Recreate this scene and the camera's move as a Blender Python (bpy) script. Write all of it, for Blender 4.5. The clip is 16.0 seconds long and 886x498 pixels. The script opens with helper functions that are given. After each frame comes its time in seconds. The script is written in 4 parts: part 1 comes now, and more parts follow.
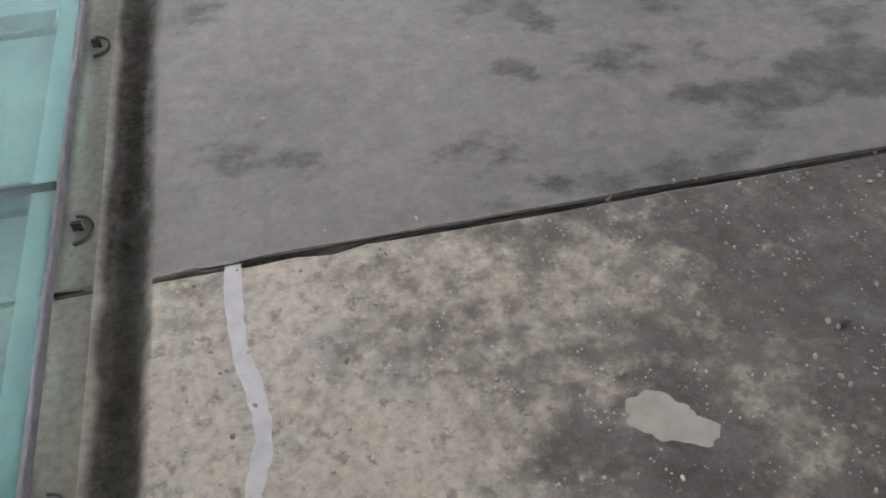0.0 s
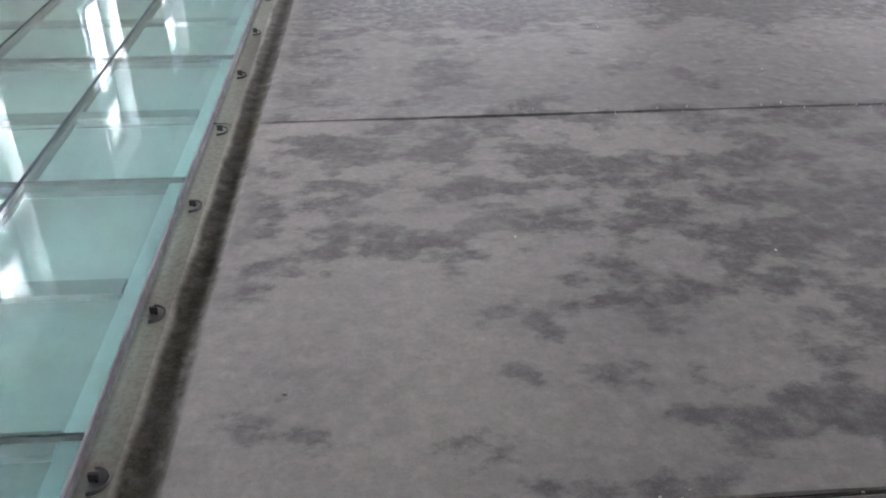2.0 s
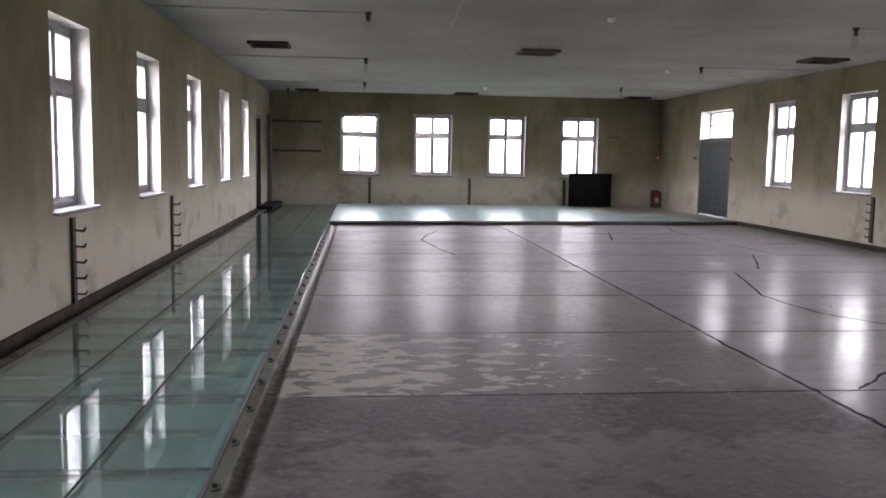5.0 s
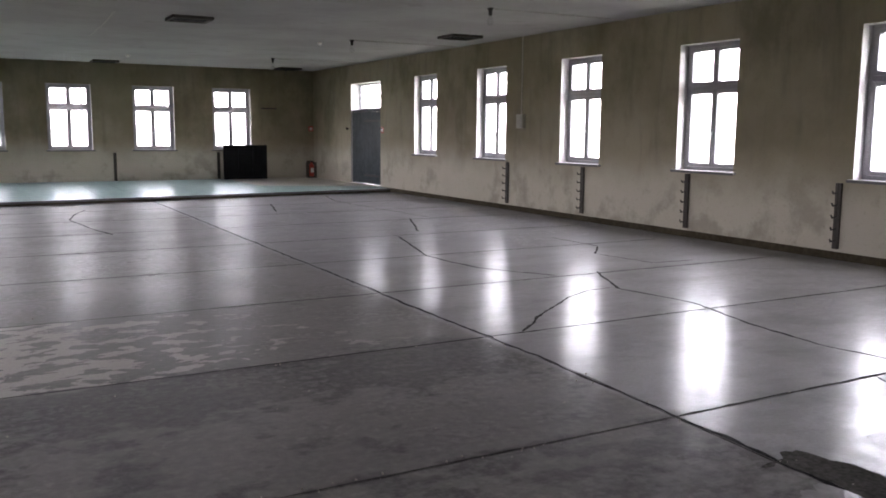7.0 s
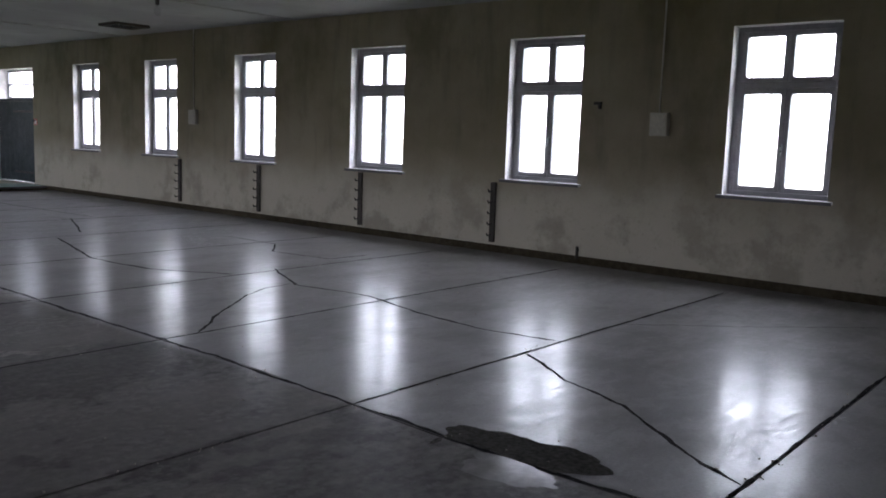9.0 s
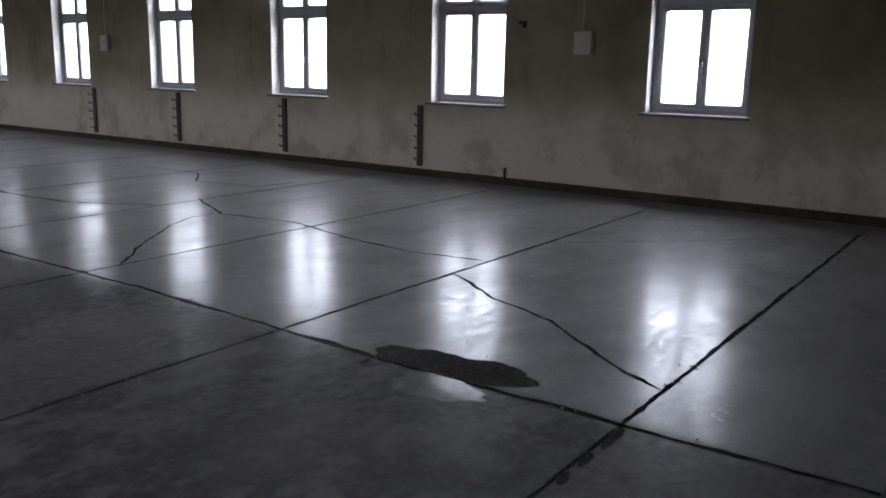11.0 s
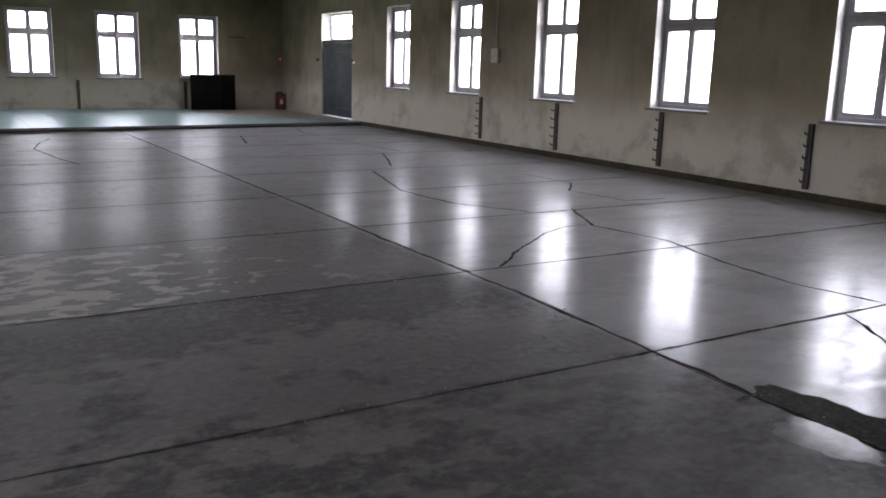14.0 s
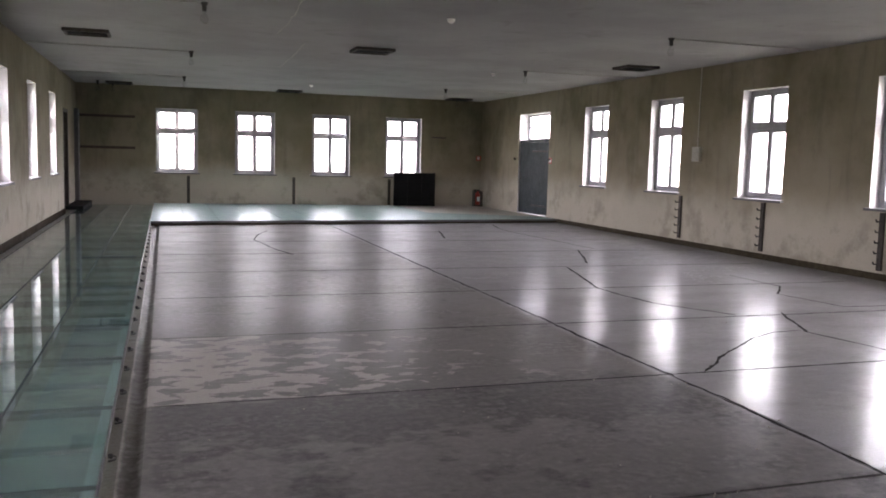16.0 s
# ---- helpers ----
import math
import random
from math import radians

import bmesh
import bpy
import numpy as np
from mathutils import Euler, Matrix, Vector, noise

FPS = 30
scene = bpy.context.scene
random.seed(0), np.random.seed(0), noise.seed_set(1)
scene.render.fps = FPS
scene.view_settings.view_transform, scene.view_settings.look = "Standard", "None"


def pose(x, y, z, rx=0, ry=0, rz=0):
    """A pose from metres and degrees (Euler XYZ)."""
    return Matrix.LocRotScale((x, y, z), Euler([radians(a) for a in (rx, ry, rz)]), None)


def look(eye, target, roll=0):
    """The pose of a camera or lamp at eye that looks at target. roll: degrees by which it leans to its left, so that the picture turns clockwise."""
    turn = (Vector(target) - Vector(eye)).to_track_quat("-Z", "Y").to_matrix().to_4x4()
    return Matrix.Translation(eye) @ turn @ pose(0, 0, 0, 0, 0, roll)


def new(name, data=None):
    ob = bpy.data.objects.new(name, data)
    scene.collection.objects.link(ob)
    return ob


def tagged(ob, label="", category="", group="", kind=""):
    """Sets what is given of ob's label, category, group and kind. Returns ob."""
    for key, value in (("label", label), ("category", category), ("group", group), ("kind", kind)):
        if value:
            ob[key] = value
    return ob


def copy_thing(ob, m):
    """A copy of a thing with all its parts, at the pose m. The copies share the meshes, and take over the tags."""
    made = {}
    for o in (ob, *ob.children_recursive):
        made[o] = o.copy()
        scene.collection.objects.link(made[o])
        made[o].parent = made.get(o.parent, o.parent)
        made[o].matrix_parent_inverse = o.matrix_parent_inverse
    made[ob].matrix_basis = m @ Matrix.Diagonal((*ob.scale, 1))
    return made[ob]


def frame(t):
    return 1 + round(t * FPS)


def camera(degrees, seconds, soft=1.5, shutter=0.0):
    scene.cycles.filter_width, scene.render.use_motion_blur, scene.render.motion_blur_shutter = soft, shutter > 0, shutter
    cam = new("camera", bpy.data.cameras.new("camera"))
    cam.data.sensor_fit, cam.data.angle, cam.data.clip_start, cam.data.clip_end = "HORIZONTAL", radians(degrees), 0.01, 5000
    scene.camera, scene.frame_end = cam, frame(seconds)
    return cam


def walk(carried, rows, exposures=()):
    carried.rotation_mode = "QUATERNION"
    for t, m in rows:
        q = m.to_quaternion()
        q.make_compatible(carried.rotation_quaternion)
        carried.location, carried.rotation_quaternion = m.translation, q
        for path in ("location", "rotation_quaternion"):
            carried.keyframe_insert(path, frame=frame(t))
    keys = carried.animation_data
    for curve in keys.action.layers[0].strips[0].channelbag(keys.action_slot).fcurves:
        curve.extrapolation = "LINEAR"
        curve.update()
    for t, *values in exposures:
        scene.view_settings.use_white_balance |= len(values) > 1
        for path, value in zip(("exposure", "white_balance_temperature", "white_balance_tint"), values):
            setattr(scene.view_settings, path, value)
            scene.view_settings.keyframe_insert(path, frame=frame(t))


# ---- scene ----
cam = camera(54.23, 16.0, soft=1.8)
PATH = [
    (0, 0.474, 0.067, 1.330, 39.48, 1.75, -10.89),
    (0.5, 0.482, 0.072, 1.351, 42.71, 1.78, -11.04),
    (1, 0.525, 0.037, 1.386, 47.32, 0.42, -9.03),
    (1.5, 0.576, -0.007, 1.422, 50.67, 0.15, -5.81),
    (2, 0.586, -0.036, 1.451, 57.94, -0.19, -3.98),
    (2.5, 0.591, -0.033, 1.468, 64.83, -1.09, -3.63),
    (3, 0.603, -0.043, 1.493, 70.79, -1.60, -4.79),
    (3.5, 0.617, -0.074, 1.534, 75.87, -1.27, -4.33),
    (3.7, 0.608, -0.092, 1.554, 77.87, -1.43, -4.20),
    (5.8, 0.551, -0.109, 1.553, 84.16, -0.26, -8.29),
    (6, 0.502, -0.121, 1.543, 83.79, -0.50, -10.19),
    (6.5, 0.417, -0.100, 1.539, 83.15, -0.54, -19.78),
    (7, 0.330, -0.054, 1.534, 82.27, -0.45, -28.38),
    (7.5, 0.284, -0.029, 1.530, 81.78, -2.19, -35.12),
    (8, 0.280, -0.042, 1.526, 82.58, -2.22, -40.06),
    (8.5, 0.293, -0.082, 1.526, 82.40, -1.95, -45.34),
    (9, 0.310, -0.111, 1.523, 82.65, -1.94, -49.38),
    (9.2, 0.323, -0.123, 1.510, 82.83, -1.82, -50.65),
    (11.3, 0.344, -0.135, 1.481, 76.72, -1.36, -54.23),
    (11.5, 0.349, -0.132, 1.469, 75.70, -1.33, -53.97),
    (12, 0.350, -0.104, 1.460, 73.71, -1.69, -52.67),
    (12.5, 0.345, -0.068, 1.467, 73.77, -2.32, -49.23),
    (13, 0.321, -0.044, 1.486, 74.80, -1.97, -42.84),
    (13.5, 0.283, -0.022, 1.508, 76.48, -1.57, -35.41),
    (14, 0.253, -0.010, 1.529, 78.03, -1.54, -30.39),
    (14.5, 0.228, -0.011, 1.540, 79.92, -1.46, -25.73),
    (15, 0.203, -0.014, 1.529, 81.47, -1.60, -21.75),
    (15.5, 0.194, 0.005, 1.520, 82.81, -1.33, -19.38),
    (16, 0.181, 0.025, 1.516, 84.10, -1.52, -17.79),
]
EXPOSURE = [(0.0, 7.2, 6300, 18), (1.5, 7.12, 6250, 21), (2.5, 6.72, 6250, 21), (3.5, 5.95, 6350, 23), (6.0, 5.3, 6600, 25), (7.5, 4.97, 6350, 24), (9.0, 4.30, 6000, 20), (12.5, 4.42, 6000, 19), (14.0, 4.9, 6300, 23), (16.0, 5.25, 6650, 27)]
walk(cam, [(r[0], pose(*r[1:])) for r in PATH], EXPOSURE)

# ---- sky and sun: a bright overcast day ----
world = bpy.data.worlds.new("sky")
scene.world = world
world.use_nodes = True
wt = world.node_tree
sky = wt.nodes.new("ShaderNodeTexSky")
sky.sky_type = 'NISHITA'
sky.sun_disc = False
sky.sun_elevation = radians(45)
sky.sun_rotation = radians(180)
sky.dust_density = 1.5
sky.air_density = 1.0
sky.ozone_density = 1.0
wt.nodes["Background"].inputs[1].default_value = 0.15
grey = wt.nodes.new("ShaderNodeHueSaturation")      # cloud takes the blue out of the sky
grey.inputs["Saturation"].default_value = 0.12
wt.links.new(sky.outputs[0], grey.inputs["Color"])
wt.links.new(grey.outputs[0], wt.nodes["Background"].inputs[0])
sun = new("sun", bpy.data.lights.new("sun", 'SUN'))
sun.data.energy = 0.5
sun.data.angle = radians(20)
sun.data.color = (1.0, 0.95, 0.88)
sun.matrix_basis = look((0, -45, 45), (0, 0, 0))

# ---- measures of the hall ----
XL, XR, YF, YB, ZC = -2.075, 9.657, 25.65, -3.2, 3.335
TH = 0.40          # wall thickness
ZG = 0.09          # top of the glass walkway
SKEW = 0.015       # cross joints against the long walls
JX = 3.625          # lengthwise joint
JOINTS = [1.195, 3.295, 5.345, 7.325, 9.37, 11.40, 13.45, 15.35, 17.25]
R_WIN = [2.66, 5.665, 8.68, 11.65, 14.60, 17.53]
L_WIN = [1.70, 4.70, 7.71, 10.65, 13.65, 16.75, 19.78]
F_WIN = [-0.03, 2.13, 4.34, 6.56]
W_W = 1.13


# ---- node helpers ----
class Mat:
    """A small builder of node materials."""

    def __init__(self, name):
        self.m = bpy.data.materials.new(name)
        self.m.use_nodes = True
        self.t = self.m.node_tree
        self.b = self.t.nodes["Principled BSDF"]
        self.pos = self.t.nodes.new("ShaderNodeNewGeometry").outputs["Position"]

    def link(self, a, b):
        self.t.links.new(a, b)

    def put(self, sock, v):
        if isinstance(v, bpy.types.NodeSocket):
            self.link(v, sock)
        elif isinstance(v, (tuple, list)):
            sock.default_value = (*v, 1.0)[:len(sock.default_value)]
        else:
            sock.default_value = v

    def math(self, op, a, b=0.0, clamp=False):
        n = self.t.nodes.new("ShaderNodeMath")
        n.operation = op
        n.use_clamp = clamp
        self.put(n.inputs[0], a)
        self.put(n.inputs[1], b)
        return n.outputs[0]

    def axis(self, k):
        n = self.t.nodes.new("ShaderNodeSeparateXYZ")
        self.link(self.pos, n.inputs[0])
        return n.outputs[k]

    def stretched(self, sx, sy, sz):
        n = self.t.nodes.new("ShaderNodeMapping")
        n.inputs["Scale"].default_value = (sx, sy, sz)
        self.link(self.pos, n.inputs["Vector"])
        return n.outputs[0]

    def noise(self, scale, detail=4.0, rough=0.55, vec=None, warp=0.0):
        n = self.t.nodes.new("ShaderNodeTexNoise")
        self.link(vec or self.pos, n.inputs["Vector"])
        n.inputs["Scale"].default_value = scale
        n.inputs["Detail"].default_value = detail
        n.inputs["Roughness"].default_value = rough
        n.inputs["Distortion"].default_value = warp
        return n.outputs[0]

    def cells(self, scale, vec=None):
        n = self.t.nodes.new("ShaderNodeTexVoronoi")
        self.link(vec or self.pos, n.inputs["Vector"])
        n.inputs["Scale"].default_value = scale
        return n.outputs["Distance"]

    def step(self, v, lo, hi, a=0.0, b=1.0):
        n = self.t.nodes.new("ShaderNodeMapRange")
        n.interpolation_type = 'SMOOTHSTEP'
        self.put(n.inputs[0], v)
        for k, x in enumerate((lo, hi, a, b)):
            n.inputs[k + 1].default_value = x
        return n.outputs[0]

    def band(self, v, lo, hi, soft):
        return self.math('MULTIPLY', self.step(v, lo - soft, lo + soft), self.step(v, hi - soft, hi + soft, 1.0, 0.0))

    def mix(self, f, a, b):
        n = self.t.nodes.new("ShaderNodeMix")
        n.data_type = 'RGBA'
        self.put(n.inputs[0], f)
        self.put(n.inputs[6], a)
        self.put(n.inputs[7], b)
        return n.outputs[2]

    def bump(self, h, strength, dist=0.01, under=None):
        n = self.t.nodes.new("ShaderNodeBump")
        n.inputs["Strength"].default_value = strength
        n.inputs["Distance"].default_value = dist
        self.link(h, n.inputs["Height"])
        if under:
            self.link(under, n.inputs["Normal"])
        self.link(n.outputs[0], self.b.inputs["Normal"])
        return n.outputs[0]

    def shine(self):
        """Share of light that a smooth glass face throws back."""
        n = self.t.nodes.new("ShaderNodeLayerWeight")
        n.inputs["Blend"].default_value = 0.5
        return self.math('ADD', self.math('MULTIPLY', self.math('POWER', n.outputs["Facing"], 5.0), 0.95), 0.04, True)

    def set(self, color=None, rough=None, metal=None, spec=None):
        for key, v in (("Base Color", color), ("Roughness", rough), ("Metallic", metal), ("Specular IOR Level", spec)):
            if v is not None:
                self.put(self.b.inputs[key], v)
        return self.m


def simple(name, c, rough, metal=0.0, scale=30.0, vary=0.25, bump=0.15):
    """A painted, wooden or metal surface with fine grain and blotches."""
    k = Mat(name)
    dark = tuple(v * (1 - vary) for v in c)
    light = tuple(min(1, v * (1 + vary)) for v in c)
    f = k.math('ADD', k.math('MULTIPLY', k.noise(scale, 5), 0.6), k.math('MULTIPLY', k.noise(scale * 0.12, 3), 0.4))
    k.bump(k.noise(scale * 3, 3), bump, 0.002)
    return k.set(k.mix(k.step(f, 0.3, 0.7), dark, light), k.step(k.noise(scale * 0.4, 3), 0.3, 0.7, rough * 0.8, min(1, rough * 1.2)), metal)


def matte(*a):
    m = simple(*a)
    m.node_tree.nodes["Principled BSDF"].inputs["Specular IOR Level"].default_value = 0.05
    return m


def concrete_material():
    k = Mat("worn_concrete")
    x = k.axis(0)
    y = k.math('SUBTRACT', k.axis(1), k.math('MULTIPLY', x, SKEW))
    big = k.noise(0.5, 3, 0.5)
    wide = k.noise(1.3, 6, 0.6, k.stretched(0.8, 1.3, 1.0))
    mid = k.noise(3.3, 9, 0.64, k.stretched(0.85, 1.15, 1.0))
    rag = k.noise(18.0, 6, 0.65)
    fine = k.noise(55.0, 4, 0.65)
    grit = k.noise(190.0, 3, 0.6)
    left = k.step(x, JX - 0.05, JX + 0.05, 1.0, 0.0)
    right = k.math('SUBTRACT', 1.0, left)
    front = k.step(y, 3.2, 3.45, 1.0, 0.0)
    c = k.mix(k.step(big, 0.38, 0.62), (0.132, 0.126, 0.118), (0.186, 0.177, 0.166))
    c = k.mix(k.math('MULTIPLY', k.math('MULTIPLY', front, k.step(x, 1.5, 2.8, 1.0, 0.2)), 0.9), c, (0.215, 0.202, 0.182))
    # right half: trowelled, greyer and darker
    c = k.mix(k.math('MULTIPLY', right, 0.75), c, (0.285, 0.283, 0.292))
    # cloudy tone over whole bays
    c = k.mix(k.step(wide, 0.40, 0.70, 0.0, 0.5), c, (0.105, 0.102, 0.098))
    # paler floor colour under the glass
    c = k.mix(k.step(x, -0.15, -0.11, 0.9, 0.0), c, (0.42, 0.43, 0.41))
    open_floor = k.step(x, 0.02, 0.18)
    # ragged dark stains, denser in some bays
    dense = k.math('ADD', k.math('MULTIPLY', k.band(y, 2.2, 3.3, 0.2), 0.095), k.math('MULTIPLY', k.band(y, 4.5, 5.37, 0.35), 0.22))
    dense = k.math('ADD', dense, k.math('MULTIPLY', k.band(y, 3.4, 4.5, 0.2), k.step(x, 0.5, 2.5, 0.05, -0.02)))
    dense = k.math('ADD', dense, k.math('MULTIPLY', k.band(y, 1.2, 2.3, 0.15), k.step(x, 0.5, 2.2, -0.01, 0.10)))
    dense = k.math('SUBTRACT', dense, k.math('MULTIPLY', k.step(y, 5.3, 5.5), 0.03))
    tear = k.math('MULTIPLY', k.math('SUBTRACT', k.noise(9.0, 7, 0.68), 0.5), 0.22)
    st = k.math('MULTIPLY', k.step(k.math('ADD', k.math('ADD', mid, tear), dense), 0.535, 0.635), open_floor)
    st = k.math('MULTIPLY', st, k.step(k.noise(0.9, 4, 0.55, k.stretched(1.0, 1.7, 1.0)), 0.30, 0.50, 0.5, 1.0))
    c = k.mix(k.math('MULTIPLY', st, k.math('SUBTRACT', k.step(x, 1.5, 3.4, 0.84, 0.62), k.math('MULTIPLY', right, 0.40))), c, (0.048, 0.047, 0.047))
    # pale flaked screed in the bay between the third and fourth joint
    isle = k.noise(4.6, 7, 0.60, k.stretched(0.75, 1.25, 1.0), 0.35)
    flake = k.step(k.math('ADD', isle, k.step(x, 0.3, 2.9, 0.0, 0.13)), 0.505, 0.53, 1.0, 0.0)
    bay = k.math('MULTIPLY', k.band(y, 5.345, 7.325, 0.02), k.step(k.math('ADD', x, k.math('MULTIPLY', wide, 1.6)), 2.6, 4.4, 1.0, 0.0))
    c = k.mix(k.math('MULTIPLY', bay, 0.75), c, k.mix(k.step(x, 1.0, 2.8), (0.115, 0.112, 0.108), (0.19, 0.182, 0.17)))
    c = k.mix(k.math('MULTIPLY', k.math('MULTIPLY', bay, flake), 0.9), c, (0.41, 0.385, 0.34))
    # first bay: beige and brown, scoured, with pale aggregate showing
    near = k.step(y, 1.17, 1.22, 1.0, 0.0)
    near = k.math('MULTIPLY', near, k.step(x, 1.9, 2.9, 1.0, 0.1))
    scour = k.math('ADD', k.noise(2.4, 10, 0.72), k.math('MULTIPLY', k.math('SUBTRACT', rag, 0.5), 0.55))
    scour = k.math('ADD', scour, k.step(x, 0.2, 1.6, -0.05, 0.24))
    brown = k.mix(k.step(scour, 0.41, 0.70), (0.50, 0.445, 0.36), (0.072, 0.062, 0.050))
    brown = k.mix(k.step(k.noise(3.4, 6, 0.62, None, 0.4), 0.55, 0.72, 0.0, 0.6), brown, (0.20, 0.19, 0.20))
    brown = k.mix(k.step(k.noise(26.0, 6, 0.7), 0.52, 0.66, 0.0, 0.55), brown, (0.055, 0.050, 0.045))
    brown = k.mix(k.step(k.noise(5.5, 6, 0.65), 0.60, 0.72, 0.0, 0.5), brown, (0.17, 0.10, 0.055))
    c = k.mix(k.math('MULTIPLY', near, 0.94), c, brown)
    peb = k.math('MULTIPLY', k.step(k.math('ADD', k.cells(75.0), k.math('MULTIPLY', fine, 0.6)), 0.42, 0.52, 1.0, 0.0), k.step(k.noise(17.0, 5), 0.46, 0.60))
    c = k.mix(k.math('MULTIPLY', k.math('MULTIPLY', near, peb), 0.75), c, (0.54, 0.52, 0.48))
    # brown dirt in and beside the gutter
    off = k.math('ABSOLUTE', k.math('SUBTRACT', x, k.math('ADD', 0.014, k.math('MULTIPLY', y, 0.001))))
    off = k.math('ADD', off, k.math('MULTIPLY', k.math('SUBTRACT', k.noise(4.0, 7, 0.65), 0.5), 0.06))
    c = k.mix(k.math('MULTIPLY', k.band(x, -0.11, -0.025, 0.01), 0.85), c, (0.44, 0.415, 0.35))
    c = k.mix(k.step(off, 0.032, 0.060, 0.97, 0.0), c, (0.036, 0.031, 0.016))
    # grain everywhere
    c = k.mix(k.step(fine, 0.35, 0.75, 0.0, 0.42), c, (0.12, 0.115, 0.108))
    c = k.mix(k.math('MULTIPLY', k.step(rag, 0.35, 0.75, 0.0, 0.18), k.math('SUBTRACT', 1.0, k.math('MULTIPLY', right, 0.75))), c, (0.45, 0.43, 0.39))
    c = k.mix(k.math('MULTIPLY', k.step(grit, 0.55, 0.75, 0.0, 0.22), k.math('SUBTRACT', 1.0, k.math('MULTIPLY', right, 0.75))), c, (0.48, 0.46, 0.42))
    # polish: trowelled to a sheen, scuffed in patches, rippled by the float across the hall
    worn = k.math('ADD', k.step(wide, 0.32, 0.68, 0.0, 0.10), k.step(rag, 0.3, 0.7, 0.0, 0.05))
    r = k.math('ADD', worn, k.math('MULTIPLY', left, 0.05))
    r = k.math('ADD', r, k.math('MULTIPLY', near, 0.25))
    r = k.math('ADD', r, k.math('MULTIPLY', k.math('MULTIPLY', bay, flake), 0.10))
    r = k.math('ADD', r, k.step(y, 7.0, 14.0, 0.17, 0.27))
    ripple = k.noise(14.0, 4, 0.55, k.stretched(0.55, 1.5, 1.0))
    low = k.bump(ripple, 0.07, 0.006)
    low = k.bump(k.noise(34.0, 4, 0.6, k.stretched(0.6, 1.3, 1.0)), 0.12, 0.003, low)
    top = k.bump(fine, 0.06, 0.003, low)
    k.link(top, k.b.inputs["Coat Normal"])
    film_ = k.noise(13.0, 9, 0.68, k.stretched(0.7, 1.4, 1.0), 0.3)
    k.put(k.b.inputs["Coat Weight"], k.math('MULTIPLY', k.math('MULTIPLY', k.math('ADD', k.math('MULTIPLY', k.math('MULTIPLY', right, k.step(y, 6.0, 12.0, 1.0, 0.1)), 0.50), 0.22), k.step(y, 8.0, 14.0, 1.0, 0.7)), k.step(film_, 0.42, 0.60, 1.0, 0.55)))
    k.put(k.b.inputs["Coat Roughness"], k.math('MULTIPLY', r, 0.85))
    m = k.set(c, k.math('ADD', r, k.math('ADD', 0.20, k.math('MULTIPLY', right, 0.13))), 0.0, k.math('ADD', k.step(y, 6.0, 8.5, 0.17, 0.45), k.math('MULTIPLY', k.math('MULTIPLY', right, k.step(y, 9.0, 16.0, 1.0, 0.3)), 0.75)))
    # dull dusty film that breaks the polish into patches
    dusty = k.math('ADD', k.step(film_, 0.40, 0.62, 0.0, 0.22), k.math('MULTIPLY', left, k.step(y, 6.5, 9.0, 0.34, 0.12)), True)
    dusty = k.math('MULTIPLY', dusty, 0.93)
    flat = k.t.nodes.new("ShaderNodeBsdfDiffuse")
    k.link(c, flat.inputs[0])
    both = k.t.nodes.new("ShaderNodeMixShader")
    k.link(dusty, both.inputs[0])
    k.link(k.b.outputs[0], both.inputs[1])
    k.link(flat.outputs[0], both.inputs[2])
    k.link(both.outputs[0], k.t.nodes["Material Output"].inputs[0])
    return m


def plaster_material():
    k = Mat("stained_plaster")
    z = k.axis(2)
    big = k.noise(0.45, 5, 0.6)
    c = k.mix(k.step(big, 0.35, 0.65), (0.215, 0.187, 0.120), (0.29, 0.258, 0.184))
    olive = k.step(k.noise(0.8, 6, 0.62, k.stretched(1, 1, 0.7)), 0.48, 0.70)
    c = k.mix(k.math('MULTIPLY', olive, 0.55), c, (0.105, 0.090, 0.045))
    runs = k.step(k.noise(2.4, 5, 0.6, k.stretched(1.6, 1.6, 0.25)), 0.50, 0.74)
    c = k.mix(k.math('MULTIPLY', runs, 0.35), c, (0.105, 0.093, 0.07))
    # a paler, rubbed dado with a wavering top
    dado = k.step(k.math('ADD', z, k.math('MULTIPLY', k.noise(0.9, 5, 0.6), 1.1)), 1.05, 1.95, 1.0, 0.0)
    c = k.mix(k.math('MULTIPLY', dado, 0.75), c, (0.54, 0.505, 0.42))
    damp = k.math('MULTIPLY', k.step(k.noise(1.5, 7, 0.62), 0.50, 0.66), k.step(z, 0.3, 1.6, 1.0, 0.0))
    c = k.mix(k.math('MULTIPLY', damp, 0.4), c, (0.125, 0.105, 0.072))
    spots = k.step(k.noise(24.0, 5, 0.7), 0.55, 0.78)
    c = k.mix(k.math('MULTIPLY', spots, 0.3), c, (0.12, 0.108, 0.085))
    low = k.bump(k.noise(3.0, 5, 0.6), 0.3, 0.02)
    k.bump(k.noise(60.0, 4, 0.6), 0.2, 0.004, low)
    return k.set(c, k.step(k.noise(5.0, 3), 0.3, 0.7, 0.75, 0.95), 0.0, 0.3)


def ceiling_material():
    k = Mat("ceiling_render")
    c = k.mix(k.step(k.noise(0.5, 5, 0.6), 0.35, 0.65), (0.276, 0.273, 0.264), (0.336, 0.333, 0.324))
    c = k.mix(k.math('MULTIPLY', k.step(k.noise(1.6, 6, 0.6, None, 0.6), 0.58, 0.7), 0.3), c, (0.180, 0.174, 0.162))
    k.bump(k.noise(9.0, 5, 0.6), 0.2, 0.01)
    return k.set(c, 0.9, 0.0, 0.3)


